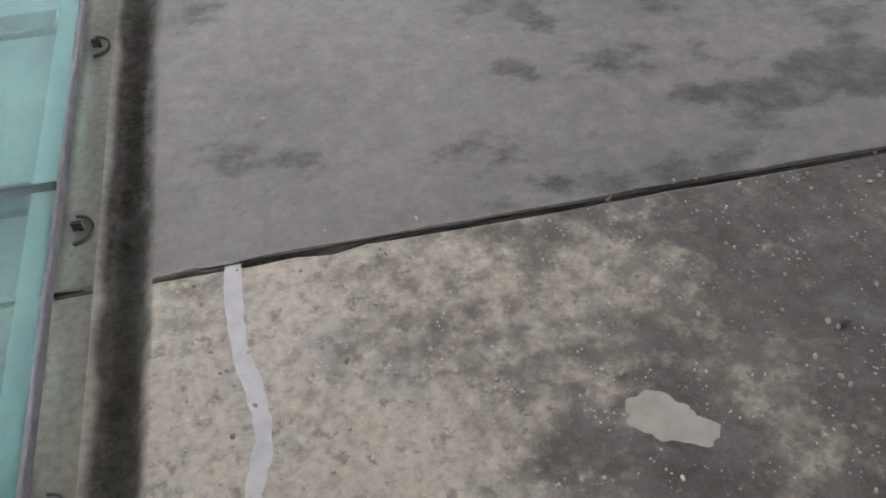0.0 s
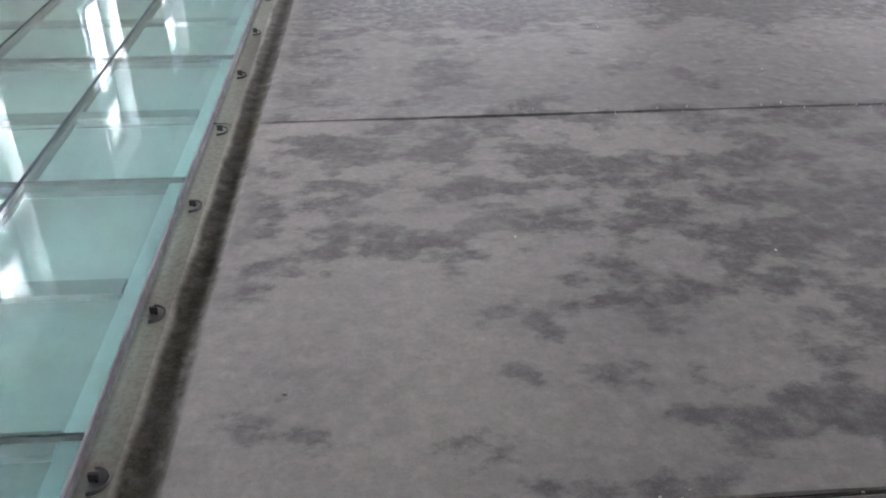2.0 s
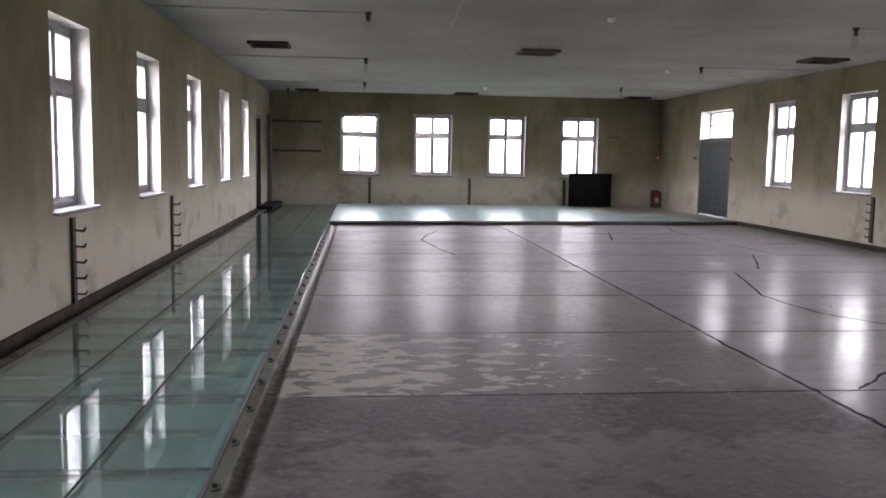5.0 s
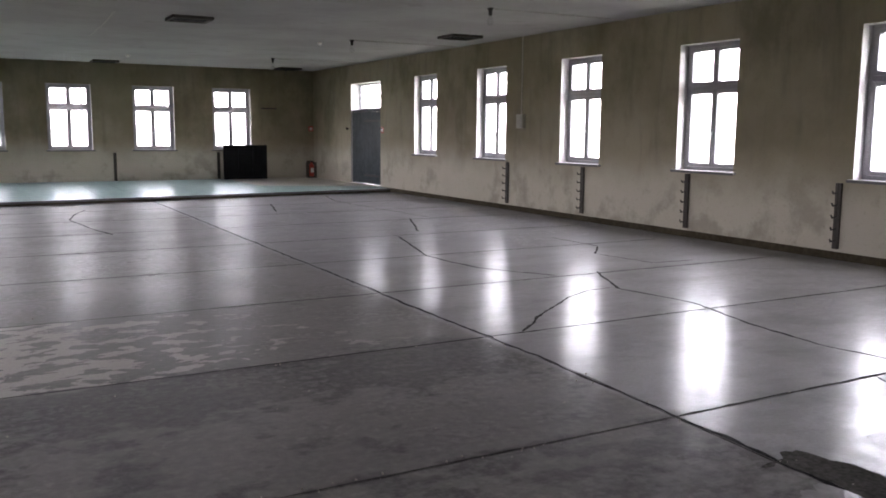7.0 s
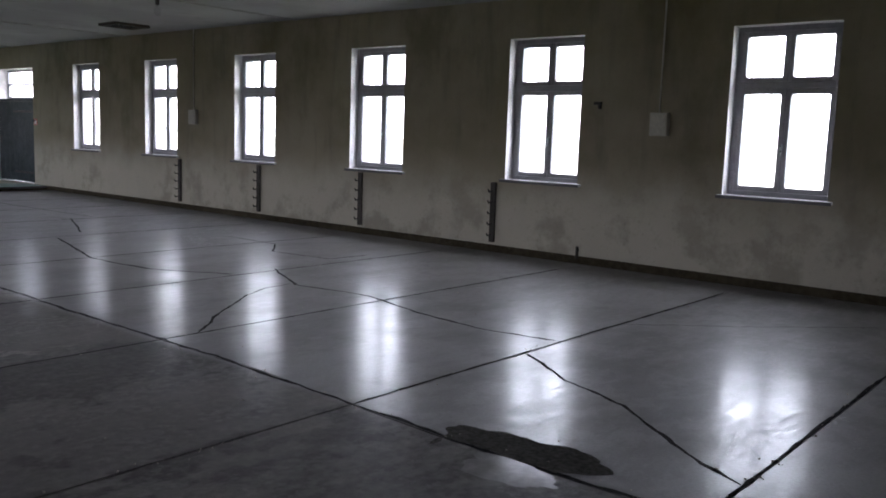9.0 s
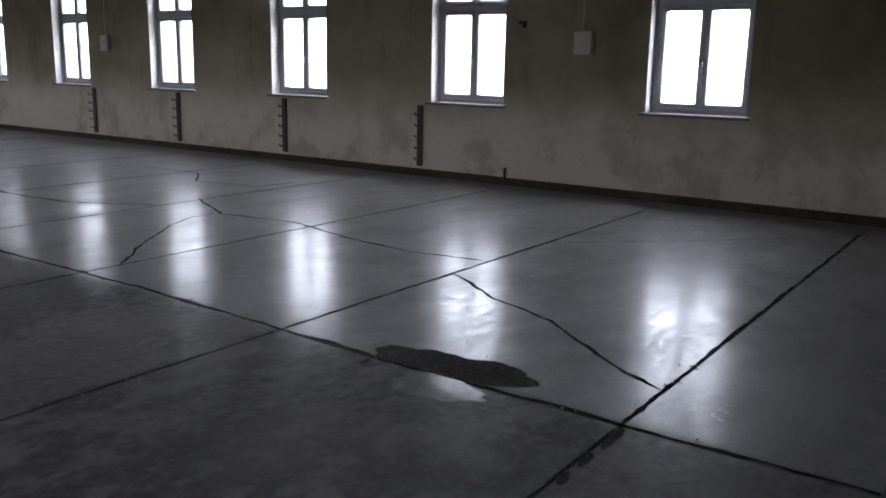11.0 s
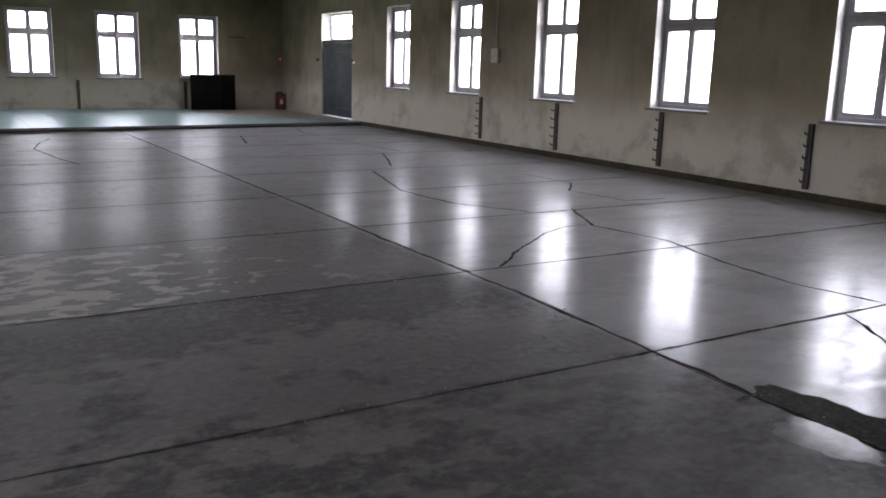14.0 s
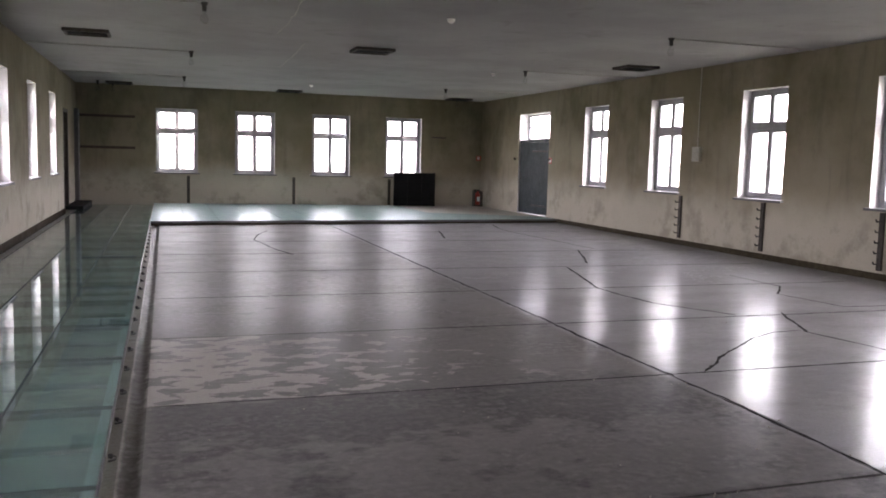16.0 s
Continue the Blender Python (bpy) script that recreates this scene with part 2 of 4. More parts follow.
def glass_floor_material(name, gloss):
    """Milky green safety glass: part see-through, part diffuse, with a sharp shine."""
    k = Mat(name)
    t = k.t
    see = t.nodes.new("ShaderNodeBsdfTransparent")
    see.inputs[0].default_value = (0.68, 0.86, 0.825, 1)
    milk = t.nodes.new("ShaderNodeBsdfDiffuse")
    dust = k.step(k.noise(6.0, 5, 0.65), 0.35, 0.75)
    k.put(milk.inputs[0], k.mix(dust, (0.44, 0.60, 0.575), (0.50, 0.65, 0.625)))
    body = t.nodes.new("ShaderNodeMixShader")
    # the rougher platform glass gets extra milk in place of window light on it
    k.put(body.inputs[0], k.step(dust, 0.0, 1.0, 0.18, 0.24) if gloss < 0.1 else k.step(dust, 0.0, 1.0, 0.5, 0.6))
    k.link(see.outputs[0], body.inputs[1])
    k.link(milk.outputs[0], body.inputs[2])
    shine = t.nodes.new("ShaderNodeBsdfGlossy")
    shine.inputs["Roughness"].default_value = gloss
    top = t.nodes.new("ShaderNodeMixShader")
    k.put(top.inputs[0], k.math('MULTIPLY', k.shine(), 1.0 if gloss < 0.1 else 0.3))
    k.link(body.outputs[0], top.inputs[1])
    k.link(shine.outputs[0], top.inputs[2])
    k.link(top.outputs[0], t.nodes["Material Output"].inputs[0])
    return k.m


def window_glass_material():
    k = Mat("window_glass")
    t = k.t
    see = t.nodes.new("ShaderNodeBsdfTransparent")
    see.inputs[0].default_value = (0.95, 0.96, 0.96, 1)
    shine = t.nodes.new("ShaderNodeBsdfGlossy")
    shine.inputs["Roughness"].default_value = 0.01
    top = t.nodes.new("ShaderNodeMixShader")
    k.link(k.shine(), top.inputs[0])
    k.link(see.outputs[0], top.inputs[1])
    k.link(shine.outputs[0], top.inputs[2])
    k.link(top.outputs[0], t.nodes["Material Output"].inputs[0])
    return k.m


CONCRETE = concrete_material()
PLASTER = plaster_material()
CEILING = ceiling_material()
REVEAL = simple("limewashed_reveal", (0.50, 0.49, 0.49), 0.8, 0.0, 6, 0.15, 0.2)
FLOORGLASS = glass_floor_material("green_safety_glass", 0.02)
FROSTEDLIT = glass_floor_material("frosted_window_lit_glass", 0.30)
PANE = window_glass_material()
WINPAINT = simple("grey_window_paint", (0.27, 0.265, 0.285), 0.45, 0.0, 25, 0.12)
SILLPAINT = simple("white_sill_paint", (0.48, 0.48, 0.48), 0.4, 0.0, 20, 0.1)
DARKWOOD = simple("dark_stained_wood", (0.035, 0.028, 0.022), 0.6, 0.0, 40, 0.4)
BROWNWOOD = simple("brown_rail_wood", (0.055, 0.034, 0.025), 0.6, 0.0, 40, 0.35)
RUBBER = matte("black_rubber_seal", (0.03, 0.04, 0.04), 0.8, 0.0, 60, 0.2)
IRON = simple("dark_iron", (0.05, 0.047, 0.045), 0.5, 0.8, 60, 0.3)
STEEL = simple("brushed_steel", (0.42, 0.47, 0.48), 0.32, 1.0, 80, 0.15, 0.05)
EDGEPAINT = simple("pale_edge_metal", (0.52, 0.56, 0.58), 0.35, 0.2, 60, 0.08, 0.05)
STEELDARK = simple("edge_steel", (0.10, 0.095, 0.10), 0.5, 0.0, 80, 0.2, 0.05)
BEAMPAINT = simple("grey_green_beam", (0.022, 0.04, 0.04), 0.5, 0.2, 40, 0.15)
DOORPAINT = matte("blue_grey_door_paint", (0.048, 0.060, 0.064), 0.5, 0.0, 18, 0.25)
BLACKBOARD = matte("black_board", (0.010, 0.010, 0.011), 0.55, 0.0, 30, 0.3)
REDPAINT = simple("red_enamel", (0.45, 0.05, 0.03), 0.35, 0.0, 25, 0.2)
SIGNWHITE = simple("sign_white", (0.75, 0.74, 0.70), 0.4, 0.0, 25, 0.1)
BOXPAINT = simple("cream_box_paint", (0.42, 0.40, 0.33), 0.55, 0.0, 25, 0.15)
CONDUIT = simple("grey_conduit", (0.33, 0.32, 0.30), 0.5, 0.0, 25, 0.15)
CRACKDIRT = matte("crack_dirt", (0.022, 0.021, 0.021), 0.9, 0.0, 50, 0.4)
ROUGHPATCH = matte("broken_concrete", (0.075, 0.073, 0.064), 0.95, 0.0, 35, 0.5, 0.6)
PALEPATCH = simple("pale_skim_patch", (0.27, 0.265, 0.26), 0.16, 0.0, 12, 0.25, 0.3)
WHITEFILL = simple("white_filler", (0.50, 0.49, 0.49), 0.7, 0.0, 25, 0.12, 0.3)
BEIGESKIM = simple("beige_skim", (0.37, 0.34, 0.29), 0.7, 0.0, 25, 0.12, 0.3)
SKIRTDIRT = matte("dark_skirting", (0.055, 0.046, 0.031), 0.8, 0.0, 14, 0.35, 0.3)
LINO = simple("beige_floor_sheet", (0.42, 0.39, 0.33), 0.45, 0.0, 9, 0.15)
GRASS = simple("dry_winter_grass", (0.30, 0.31, 0.25), 0.9, 0.0, 2, 0.3)
BARK = simple("bare_tree_bark", (0.34, 0.33, 0.31), 0.9, 0.0, 10, 0.3)


# ---- mesh helpers ----
def mesh_object(name, bm, mat, smooth=False):
    me = bpy.data.meshes.new(name)
    bmesh.ops.recalc_face_normals(bm, faces=bm.faces)
    bm.to_mesh(me)
    bm.free()
    if mat:
        me.materials.append(mat)
    if smooth:
        me.polygons.foreach_set("use_smooth", [True] * len(me.polygons))
    return new(name, me)


def part(name, bm, mat, parent, label="", smooth=False):
    ob = mesh_object(name, bm, mat, smooth)
    ob.parent = parent
    return tagged(ob, label)


def thing(name, m=None, **tags):
    ob = new(name)
    ob.empty_display_size = 0.1
    if m is not None:
        ob.matrix_basis = m
    return tagged(ob, **tags)


def box(bm, x0, x1, y0, y1, z0, z1, bevel=0.0):
    vs = bmesh.ops.create_cube(bm, size=1.0)["verts"]
    for v in vs:
        v.co = Vector((x0 + (v.co.x + 0.5) * (x1 - x0), y0 + (v.co.y + 0.5) * (y1 - y0), z0 + (v.co.z + 0.5) * (z1 - z0)))
    if bevel:
        es = list({e for v in vs for e in v.link_edges})
        bmesh.ops.bevel(bm, geom=es, offset=bevel, segments=2, profile=0.5, affect='EDGES')
    return bm


def one_box(*a, bevel=0.0):
    return box(bmesh.new(), *a, bevel=bevel)


def rod(bm, a, b, r, r2=None, n=8):
    a, b = Vector(a), Vector(b)
    d = b - a
    m = Matrix.Translation((a + b) / 2) @ d.to_track_quat('Z', 'Y').to_matrix().to_4x4()
    bmesh.ops.create_cone(bm, cap_ends=True, segments=n, radius1=r, radius2=r if r2 is None else r2, depth=d.length, matrix=m)
    return bm


def lathe(bm, prof, n=16, centre=(0, 0, 0)):
    rings = []
    for r, z in prof:
        rings.append([bm.verts.new((centre[0] + r * math.cos(2 * math.pi * k / n), centre[1] + r * math.sin(2 * math.pi * k / n), centre[2] + z)) for k in range(n)])
    for a, b in zip(rings, rings[1:]):
        for k in range(n):
            bm.faces.new((a[k], a[(k + 1) % n], b[(k + 1) % n], b[k]))
    bm.faces.new(rings[0])
    bm.faces.new(rings[-1])
    return bm


# ---- walls with openings ----
def wall(name, u0, u1, z1, holes, place, label):
    """place(u, depth, z) gives the point; holes are (u0, u1, z0, z1)."""
    bm = bmesh.new()
    us = sorted({u0, u1, *[h[0] for h in holes], *[h[1] for h in holes]})
    zs = sorted({-0.35, z1, *[h[2] for h in holes], *[h[3] for h in holes]})

    def quad(*p):
        bm.faces.new([bm.verts.new(place(*q)) for q in p])

    for a, b in zip(us, us[1:]):
        for c, d in zip(zs, zs[1:]):
            if any(h[0] < (a + b) / 2 < h[1] and h[2] < (c + d) / 2 < h[3] for h in holes):
                continue
            for v in (0.0, TH):
                quad((a, v, c), (b, v, c), (b, v, d), (a, v, d))
    n_face = len(bm.faces)
    for a, b, c, d in holes:
        quad((a, 0, c), (a, TH, c), (a, TH, d), (a, 0, d))
        quad((b, 0, c), (b, TH, c), (b, TH, d), (b, 0, d))
        quad((a, 0, c), (b, 0, c), (b, TH, c), (a, TH, c))
        quad((a, 0, d), (b, 0, d), (b, TH, d), (a, TH, d))
    bm.faces.ensure_lookup_table()
    for f in bm.faces[n_face:]:
        f.material_index = 1
    for u in (u0, u1):
        quad((u, 0, -0.35), (u, TH, -0.35), (u, TH, z1), (u, 0, z1))
    bmesh.ops.remove_doubles(bm, verts=bm.verts, dist=0.0005)
    ob = mesh_object(name, bm, PLASTER)
    ob.data.materials.append(REVEAL)
    return tagged(ob, label, "wall", kind="structure")


ZR0, ZR1, ZL1, ZF0, ZF1 = 0.995, 2.83, 2.72, 0.955, 2.735
DOOR = (20.62, 22.60, 0.06, 2.815)
SIDE = (22.35, 23.35, 0.06, 2.5)
at_right = lambda u, v, z: (XR + v, u, z)
at_left = lambda u, v, z: (XL - v, u, z)
at_far = lambda u, v, z: (u, YF + v, z)
at_back = lambda u, v, z: (u, YB - v, z)
wall("wall_east", YB - TH, YF + TH, ZC + 0.2, [(y, y + W_W, ZR0, ZR1) for y in R_WIN] + [DOOR], at_right, "stained beige plaster wall with a row of windows")
wall("wall_west", YB - TH, YF + TH, ZC + 0.2, [(y, y + W_W, ZR0, ZL1) for y in L_WIN] + [SIDE], at_left, "stained beige plaster wall beside the glass walkway")
wall("wall_north", XL, XR, ZC + 0.2, [(x, x + W_W, ZF0, ZF1) for x in F_WIN], at_far, "stained beige plaster end wall with four windows")
wall("wall_south", XL, XR, ZC + 0.2, [], at_back, "plain beige plaster end wall")
tagged(mesh_object("ceiling", one_box(XL, XR, YB, YF, ZC, ZC + 0.15), CEILING), "flat grey rendered ceiling with faint stains", "ceiling", kind="structure")
tagged(mesh_object("roof", one_box(XL - TH, XR + TH, YB - TH, YF + TH, ZC + 0.2, ZC + 0.4), CEILING), "flat roof slab over the hall", "roof", kind="structure")

# dark dirt skirting along the long walls
for nm, a in (("baseboard", (XR - 0.025, XR - 0.002, YB, DOOR[0], 0.0, 0.10)), ("baseboard", (XL + 0.002, XL + 0.03, YB, SIDE[0], 0.0, 0.13))):
    tagged(mesh_object(nm, one_box(*a, bevel=0.006), SKIRTDIRT), "dark dirty skirting strip along the plaster wall", "baseboard", kind="structure")


# ---- windows ----
def window(w, h, label):
    """A casement of four lights; local x along the wall, y outwards, z up from the sill."""
    win = thing("window_1", label=label, category="window", kind="structure")
    d0, d1 = 0.16, 0.23
    bm = bmesh.new()
    f = 0.055
    box(bm, 0.0, f, d0, d1, 0, h, 0.006)
    box(bm, w - f, w, d0, d1, 0, h, 0.006)
    box(bm, f, w - f, d0, d1, 0, f, 0.006)
    box(bm, f, w - f, d0, d1, h - f, h, 0.006)
    part("window_frame", bm, WINPAINT, win)
    zt = 0.655 * h
    part("transom_bar", one_box(f, w - f, d0 - 0.012, d1, zt - 0.035, zt + 0.035, bevel=0.008), WINPAINT, win)
    for z0, z1 in ((f, zt - 0.035), (zt + 0.035, h - f)):
        for x0, x1 in ((f, w / 2), (w / 2, w - f)):
            bm = bmesh.new()
            s = 0.054
            g = 0.002
            box(bm, x0 + g, x0 + s, d0 - 0.008, d1 - 0.012, z0 + g, z1 - g, 0.005)
            box(bm, x1 - s, x1 - g, d0 - 0.008, d1 - 0.012, z0 + g, z1 - g, 0.005)
            box(bm, x0 + s, x1 - s, d0 - 0.006, d1 - 0.012, z0 + g, z0 + s, 0.005)
            box(bm, x0 + s, x1 - s, d0 - 0.006, d1 - 0.012, z1 - s, z1 - g, 0.005)
            # rounded corner fillets in the glazing rebate
            for cx, sx in ((x0 + s, 1), (x1 - s, -1)):
                for cz, sz in ((z0 + s, 1), (z1 - s, -1)):
                    c = [(cx, cz), (cx + sx * 0.022, cz), (cx + sx * 0.007, cz + sz * 0.007), (cx, cz + sz * 0.022)]
                    ring = [[bm.verts.new((px, yy, pz)) for px, pz in c] for yy in (d0, d1 - 0.02)]
                    bm.faces.new(ring[0])
                    bm.faces.new(ring[1])
                    for k in range(4):
                        bm.faces.new((ring[0][k], ring[0][(k + 1) % 4], ring[1][(k + 1) % 4], ring[1][k]))
            sash = part("sash", bm, WINPAINT, win)
            pane = part("pane", one_box(x0 + s - 0.004, x1 - s + 0.004, d0 + 0.025, d0 + 0.029, z0 + s - 0.004, z1 - s + 0.004), PANE, sash)
            pane.visible_shadow = False
    bm = bmesh.new()
    box(bm, w / 2 - 0.012, w / 2 + 0.012, d0 - 0.02, d0 - 0.008, 0.30 * h - 0.03, 0.30 * h + 0.03, 0.003)
    box(bm, w / 2 - 0.008, w / 2 + 0.008, d0 - 0.05, d0 - 0.02, 0.30 * h - 0.008, 0.30 * h + 0.008, 0.003)
    box(bm, w / 2 - 0.008, w / 2 + 0.008, d0 - 0.055, d0 - 0.042, 0.30 * h - 0.10, 0.30 * h + 0.008, 0.003)
    part("handle", bm, STEEL, win, "small metal window handle")
    part("window_sill", one_box(-0.05, w + 0.05, -0.05, d0 - 0.002, -0.026, 0.004, bevel=0.008), SILLPAINT, win, "pale painted sill board")
    # thin dark strip that stands in for shade along the sill's front and underside
    part("sill_shade_strip", one_box(-0.052, w + 0.052, -0.058, -0.0505, -0.036, -0.001, bevel=0.002), STEELDARK, win, "dark strip for the shaded front of the sill")
    return win


n_win = 0
portals = []
for us, h, z0, m in (
        (R_WIN, ZR1 - ZR0, ZR0, lambda u: pose(XR, u + W_W, 0, 0, 0, -90)),
        (L_WIN, ZL1 - ZR0, ZR0, lambda u: pose(XL, u, 0, 0, 0, 90)),
        (F_WIN, ZF1 - ZF0, ZF0, lambda u: pose(u, YF, 0))):
    proto = None
    for u in us:
        n_win += 1
        mm = Matrix.Translation((0, 0, z0)) @ m(u)
        if proto is None:
            proto = window(W_W, h, "grey painted four-light casement window with pale sill")
            proto.matrix_basis = mm
            win = proto
        else:
            win = copy_thing(proto, mm)
        win.name = "window_%d" % n_win
        portals.append((mm, W_W, h))
for mm, w, h in portals:
    lamp = new("window_daylight", bpy.data.lights.new("window_daylight", 'AREA'))
    lamp.data.shape = 'RECTANGLE'
    lamp.data.size, lamp.data.size_y = w, h
    lamp.data.cycles.is_portal = True
    lamp.matrix_basis = mm @ Matrix.Translation((w / 2, 0.36, h / 2)) @ pose(0, 0, 0, -90, 0, 0)


# ---- floor: slabs with broken edges, gutter, cracks ----
floor = tagged(mesh_object("floor", one_box(XL - 0.02, XR + 0.02, YB, YF, -0.30, -0.045), CRACKDIRT), "old grey concrete floor cast in bays", "floor", kind="structure")


def gutter_x(y):
    return 0.012 + 0.001 * max(y, 0.0)


def skew(px, py):
    """The bays were cast a little askew to the long walls."""
    return py + SKEW * px


def joint_x(y):
    """The lengthwise joint drifts to one side along the hall."""
    return JX - 0.035 + 0.09 * min(1.0, max(0.0, (y - 2.6) / 1.6))


def slab(x0, x1, y0, y1, seed):
    """A bay of concrete with chipped arrises."""
    rng = random.Random(seed)
    n = lambda: rng.uniform(-1, 1)
    pts = []
    for (ax, ay), (bx, by) in zip(((x0, y0), (x1, y0), (x1, y1), (x0, y1)), ((x1, y0), (x1, y1), (x0, y1), (x0, y0))):
        k = max(2, int(math.hypot(bx - ax, by - ay) / 0.07))
        for i in range(k):
            t = i / k
            px, py = ax + (bx - ax) * t, ay + (by - ay) * t
            amp = 0.002 if rng.random() < 0.9 else 0.009
            if ax == bx:
                px += amp * n()
            else:
                py += amp * n()
            if abs(px - GX1) < 0.03:
                px = gutter_x(py) + 0.05
            elif abs(px - GX0) < 0.03:
                px = gutter_x(py) - 0.05
            elif abs(px - JX) < 0.03:
                px += joint_x(py) - JX
            pts.append((px, skew(px, py)))
    cx, cy = (x0 + x1) / 2, (y0 + y1) / 2
    hx, hy = (x1 - x0) / 2, (y1 - y0) / 2
    bm = bmesh.new()
    top = [bm.verts.new((cx + (px - cx) * (1 - 0.007 / hx), cy + (py - cy) * (1 - 0.007 / hy), 0.0)) for px, py in pts]
    rim = [bm.verts.new((px, py, -0.006)) for px, py in pts]
    low = [bm.verts.new((px, py, -0.05)) for px, py in pts]
    bm.faces.new(top)
    for a, b in ((top, rim), (rim, low)):
        for i in range(len(pts)):
            j = (i + 1) % len(pts)
            bm.faces.new((a[i], a[j], b[j], b[i]))
    return part("slab", bm, CONCRETE, floor)


GX0, GX1 = -0.042, 0.066
edges = [YB] + JOINTS + [19.4, 22.4, YF]
sd = 10
for a, b in zip(edges, edges[1:]):
    for x0, x1 in ((XL, GX0), (GX1, JX), (JX, XR)):
        g = 0.007 if x0 > 0.5 else 0.0
        sd += 1
        slab(x0 + g, x1 - (0.007 if x1 < 5 and x1 > 1 else 0.0), a + 0.005, b - 0.005, sd)

bm = bmesh.new()
prof = [(-0.058, 0.0), (-0.045, -0.004), (-0.025, -0.011), (0.0, -0.016), (0.025, -0.015), (0.041, -0.009), (0.051, -0.003), (0.056, 0.0)]
ys = [YB + 0.35 * k for k in range(int((19.0 - YB) / 0.35) + 1)]
rows_ = [[bm.verts.new((gutter_x(y) + px + 0.002 * math.sin(7.1 * y + 40 * px), y, pz)) for px, pz in prof] for y in ys]
for a, b in zip(rows_, rows_[1:]):
    for i in range(len(prof) - 1):
        bm.faces.new((a[i], a[i + 1], b[i + 1], b[i]))
part("gutter", bm, CONCRETE, floor, "shallow dirt-stained drainage gutter", smooth=True)


def crack(points, width, mat=CRACKDIRT, seed=1, wander=0.02, name="crack"):
    """A wandering open crack of uneven width along a few stations."""
    rng = random.Random(seed)
    if wander < 0.0035:
        for _ in range(2):          # round the bends of a hand-filled line
            cut_ = [points[0]]
            for (ax, ay), (bx, by) in zip(points, points[1:]):
                cut_ += [(0.75 * ax + 0.25 * bx, 0.75 * ay + 0.25 * by), (0.25 * ax + 0.75 * bx, 0.25 * ay + 0.75 * by)]
            points = cut_ + [points[-1]]
    line = []
    for (ax, ay), (bx, by) in zip(points, points[1:]):
        k = max(1, int(math.hypot(bx - ax, by - ay) / 0.07))
        line += [(ax + (bx - ax) * i / k, ay + (by - ay) * i / k) for i in range(k)]
    line.append(points[-1])
    bm = bmesh.new()
    prev = None
    off = 0.0
    for i, (px, py) in enumerate(line):
        qx, qy = line[min(i + 1, len(line) - 1)]
        rx, ry = line[max(i - 1, 0)]
        d = Vector((qx - rx, qy - ry)).normalized()
        nrm = Vector((-d.y, d.x))
        off = 0.7 * off + rng.uniform(-1, 1) * wander * 0.5
        w = width * (rng.uniform(0.45, 1.25) if wander > 0.005 else rng.uniform(0.8, 1.1))
        if i in (0, len(line) - 1):
            w *= 0.3
        z = 0.0016
        pair = [bm.verts.new((px + nrm.x * (off + s * w / 2), py + nrm.y * (off + s * w / 2), z)) for s in (-1, 1)]
        if prev:
            bm.faces.new((prev[0], prev[1], pair[1], pair[0]))
        prev = pair
    return part(name, bm, mat, floor)


CRACKS = [
    ([(5.78, 17.62), (5.46, 16.38), (5.37, 15.90)], 0.03),
    ([(2.16, 17.62), (1.89, 16.77), (1.71, 15.72), (1.87, 14.32), (2.06, 13.29)], 0.025),
    ([(7.10, 13.70), (6.33, 11.83)], 0.03),
    ([(5.78, 11.37), (5.22, 9.42), (5.31, 8.30), (5.80, 7.48)], 0.03),
    ([(7.76, 10.32), (7.77, 9.23), (7.27, 8.68), (7.40, 7.74), (8.04, 7.71)], 0.026),
    ([(7.66, 19.28), (7.33, 18.04), (7.39, 15.80), (7.51, 13.74)], 0.02),
    ([(4.01, 5.42), (4.52, 5.90), (5.16, 6.41), (5.58, 6.62), (5.90, 6.66)], 0.022),
    ([(6.40, 7.53), (5.90, 6.58), (6.05, 5.69), (5.82, 4.84), (5.75, 4.11), (5.85, 3.43)], 0.028),
    ([(5.35, 3.37), (4.97, 2.77), (4.76, 2.24), (4.42, 1.79), (4.20, 1.51), (4.09, 1.27)], 0.024),
    ([(6.80, 3.42), (7.47, 2.69), (8.46, 1.78)], 0.01),
    ([(6.31, 1.27), (6.34, 1.15)], 0.012),
    ([(3.46, 15.88), (3.77, 15.86)], 0.02),
]
for i, (pts_, w_) in enumerate(CRACKS):
    crack(pts_, w_ * (1.2 if pts_[0][1] > 9 else 1.25), seed=40 + i)
# the joints have opened and crumbled beyond their straight line
for y in JOINTS:
    crack([(GX1 + 0.05, skew(GX1, y)), (joint_x(y), skew(JX, y))], 0.006 if y < 4 else 0.024, seed=int(y * 100), wander=0.004, name="joint_crack")
    crack([(joint_x(y), skew(JX, y)), (XR - 0.6, skew(XR, y))], 0.028 if y < 6 else 0.030, seed=int(y * 90), wander=0.008, name="joint_crack")
    crack([(XL, skew(XL, y)), (GX0 - 0.02, skew(0, y))], 0.012, seed=int(y * 80), wander=0.006, name="joint_crack")
for i, (a, b) in enumerate(zip([YB] + JOINTS, JOINTS + [19.3])):
    crack([(joint_x(a + (b - a) * u), a + (b - a) * u) for u in (0, 0.3, 0.65, 1)], 0.034, seed=300 + i, wander=0.022, name="joint_crack")
crack([(0.228, 1.205), (0.226, 1.157), (0.229, 1.050), (0.237, 0.973), (0.254, 0.910), (0.269, 0.828), (0.254, 0.756), (0.237, 0.700), (0.228, 0.520), (0.208, 0.360)], 0.034, WHITEFILL, 77, 0.003, "filled_crack")


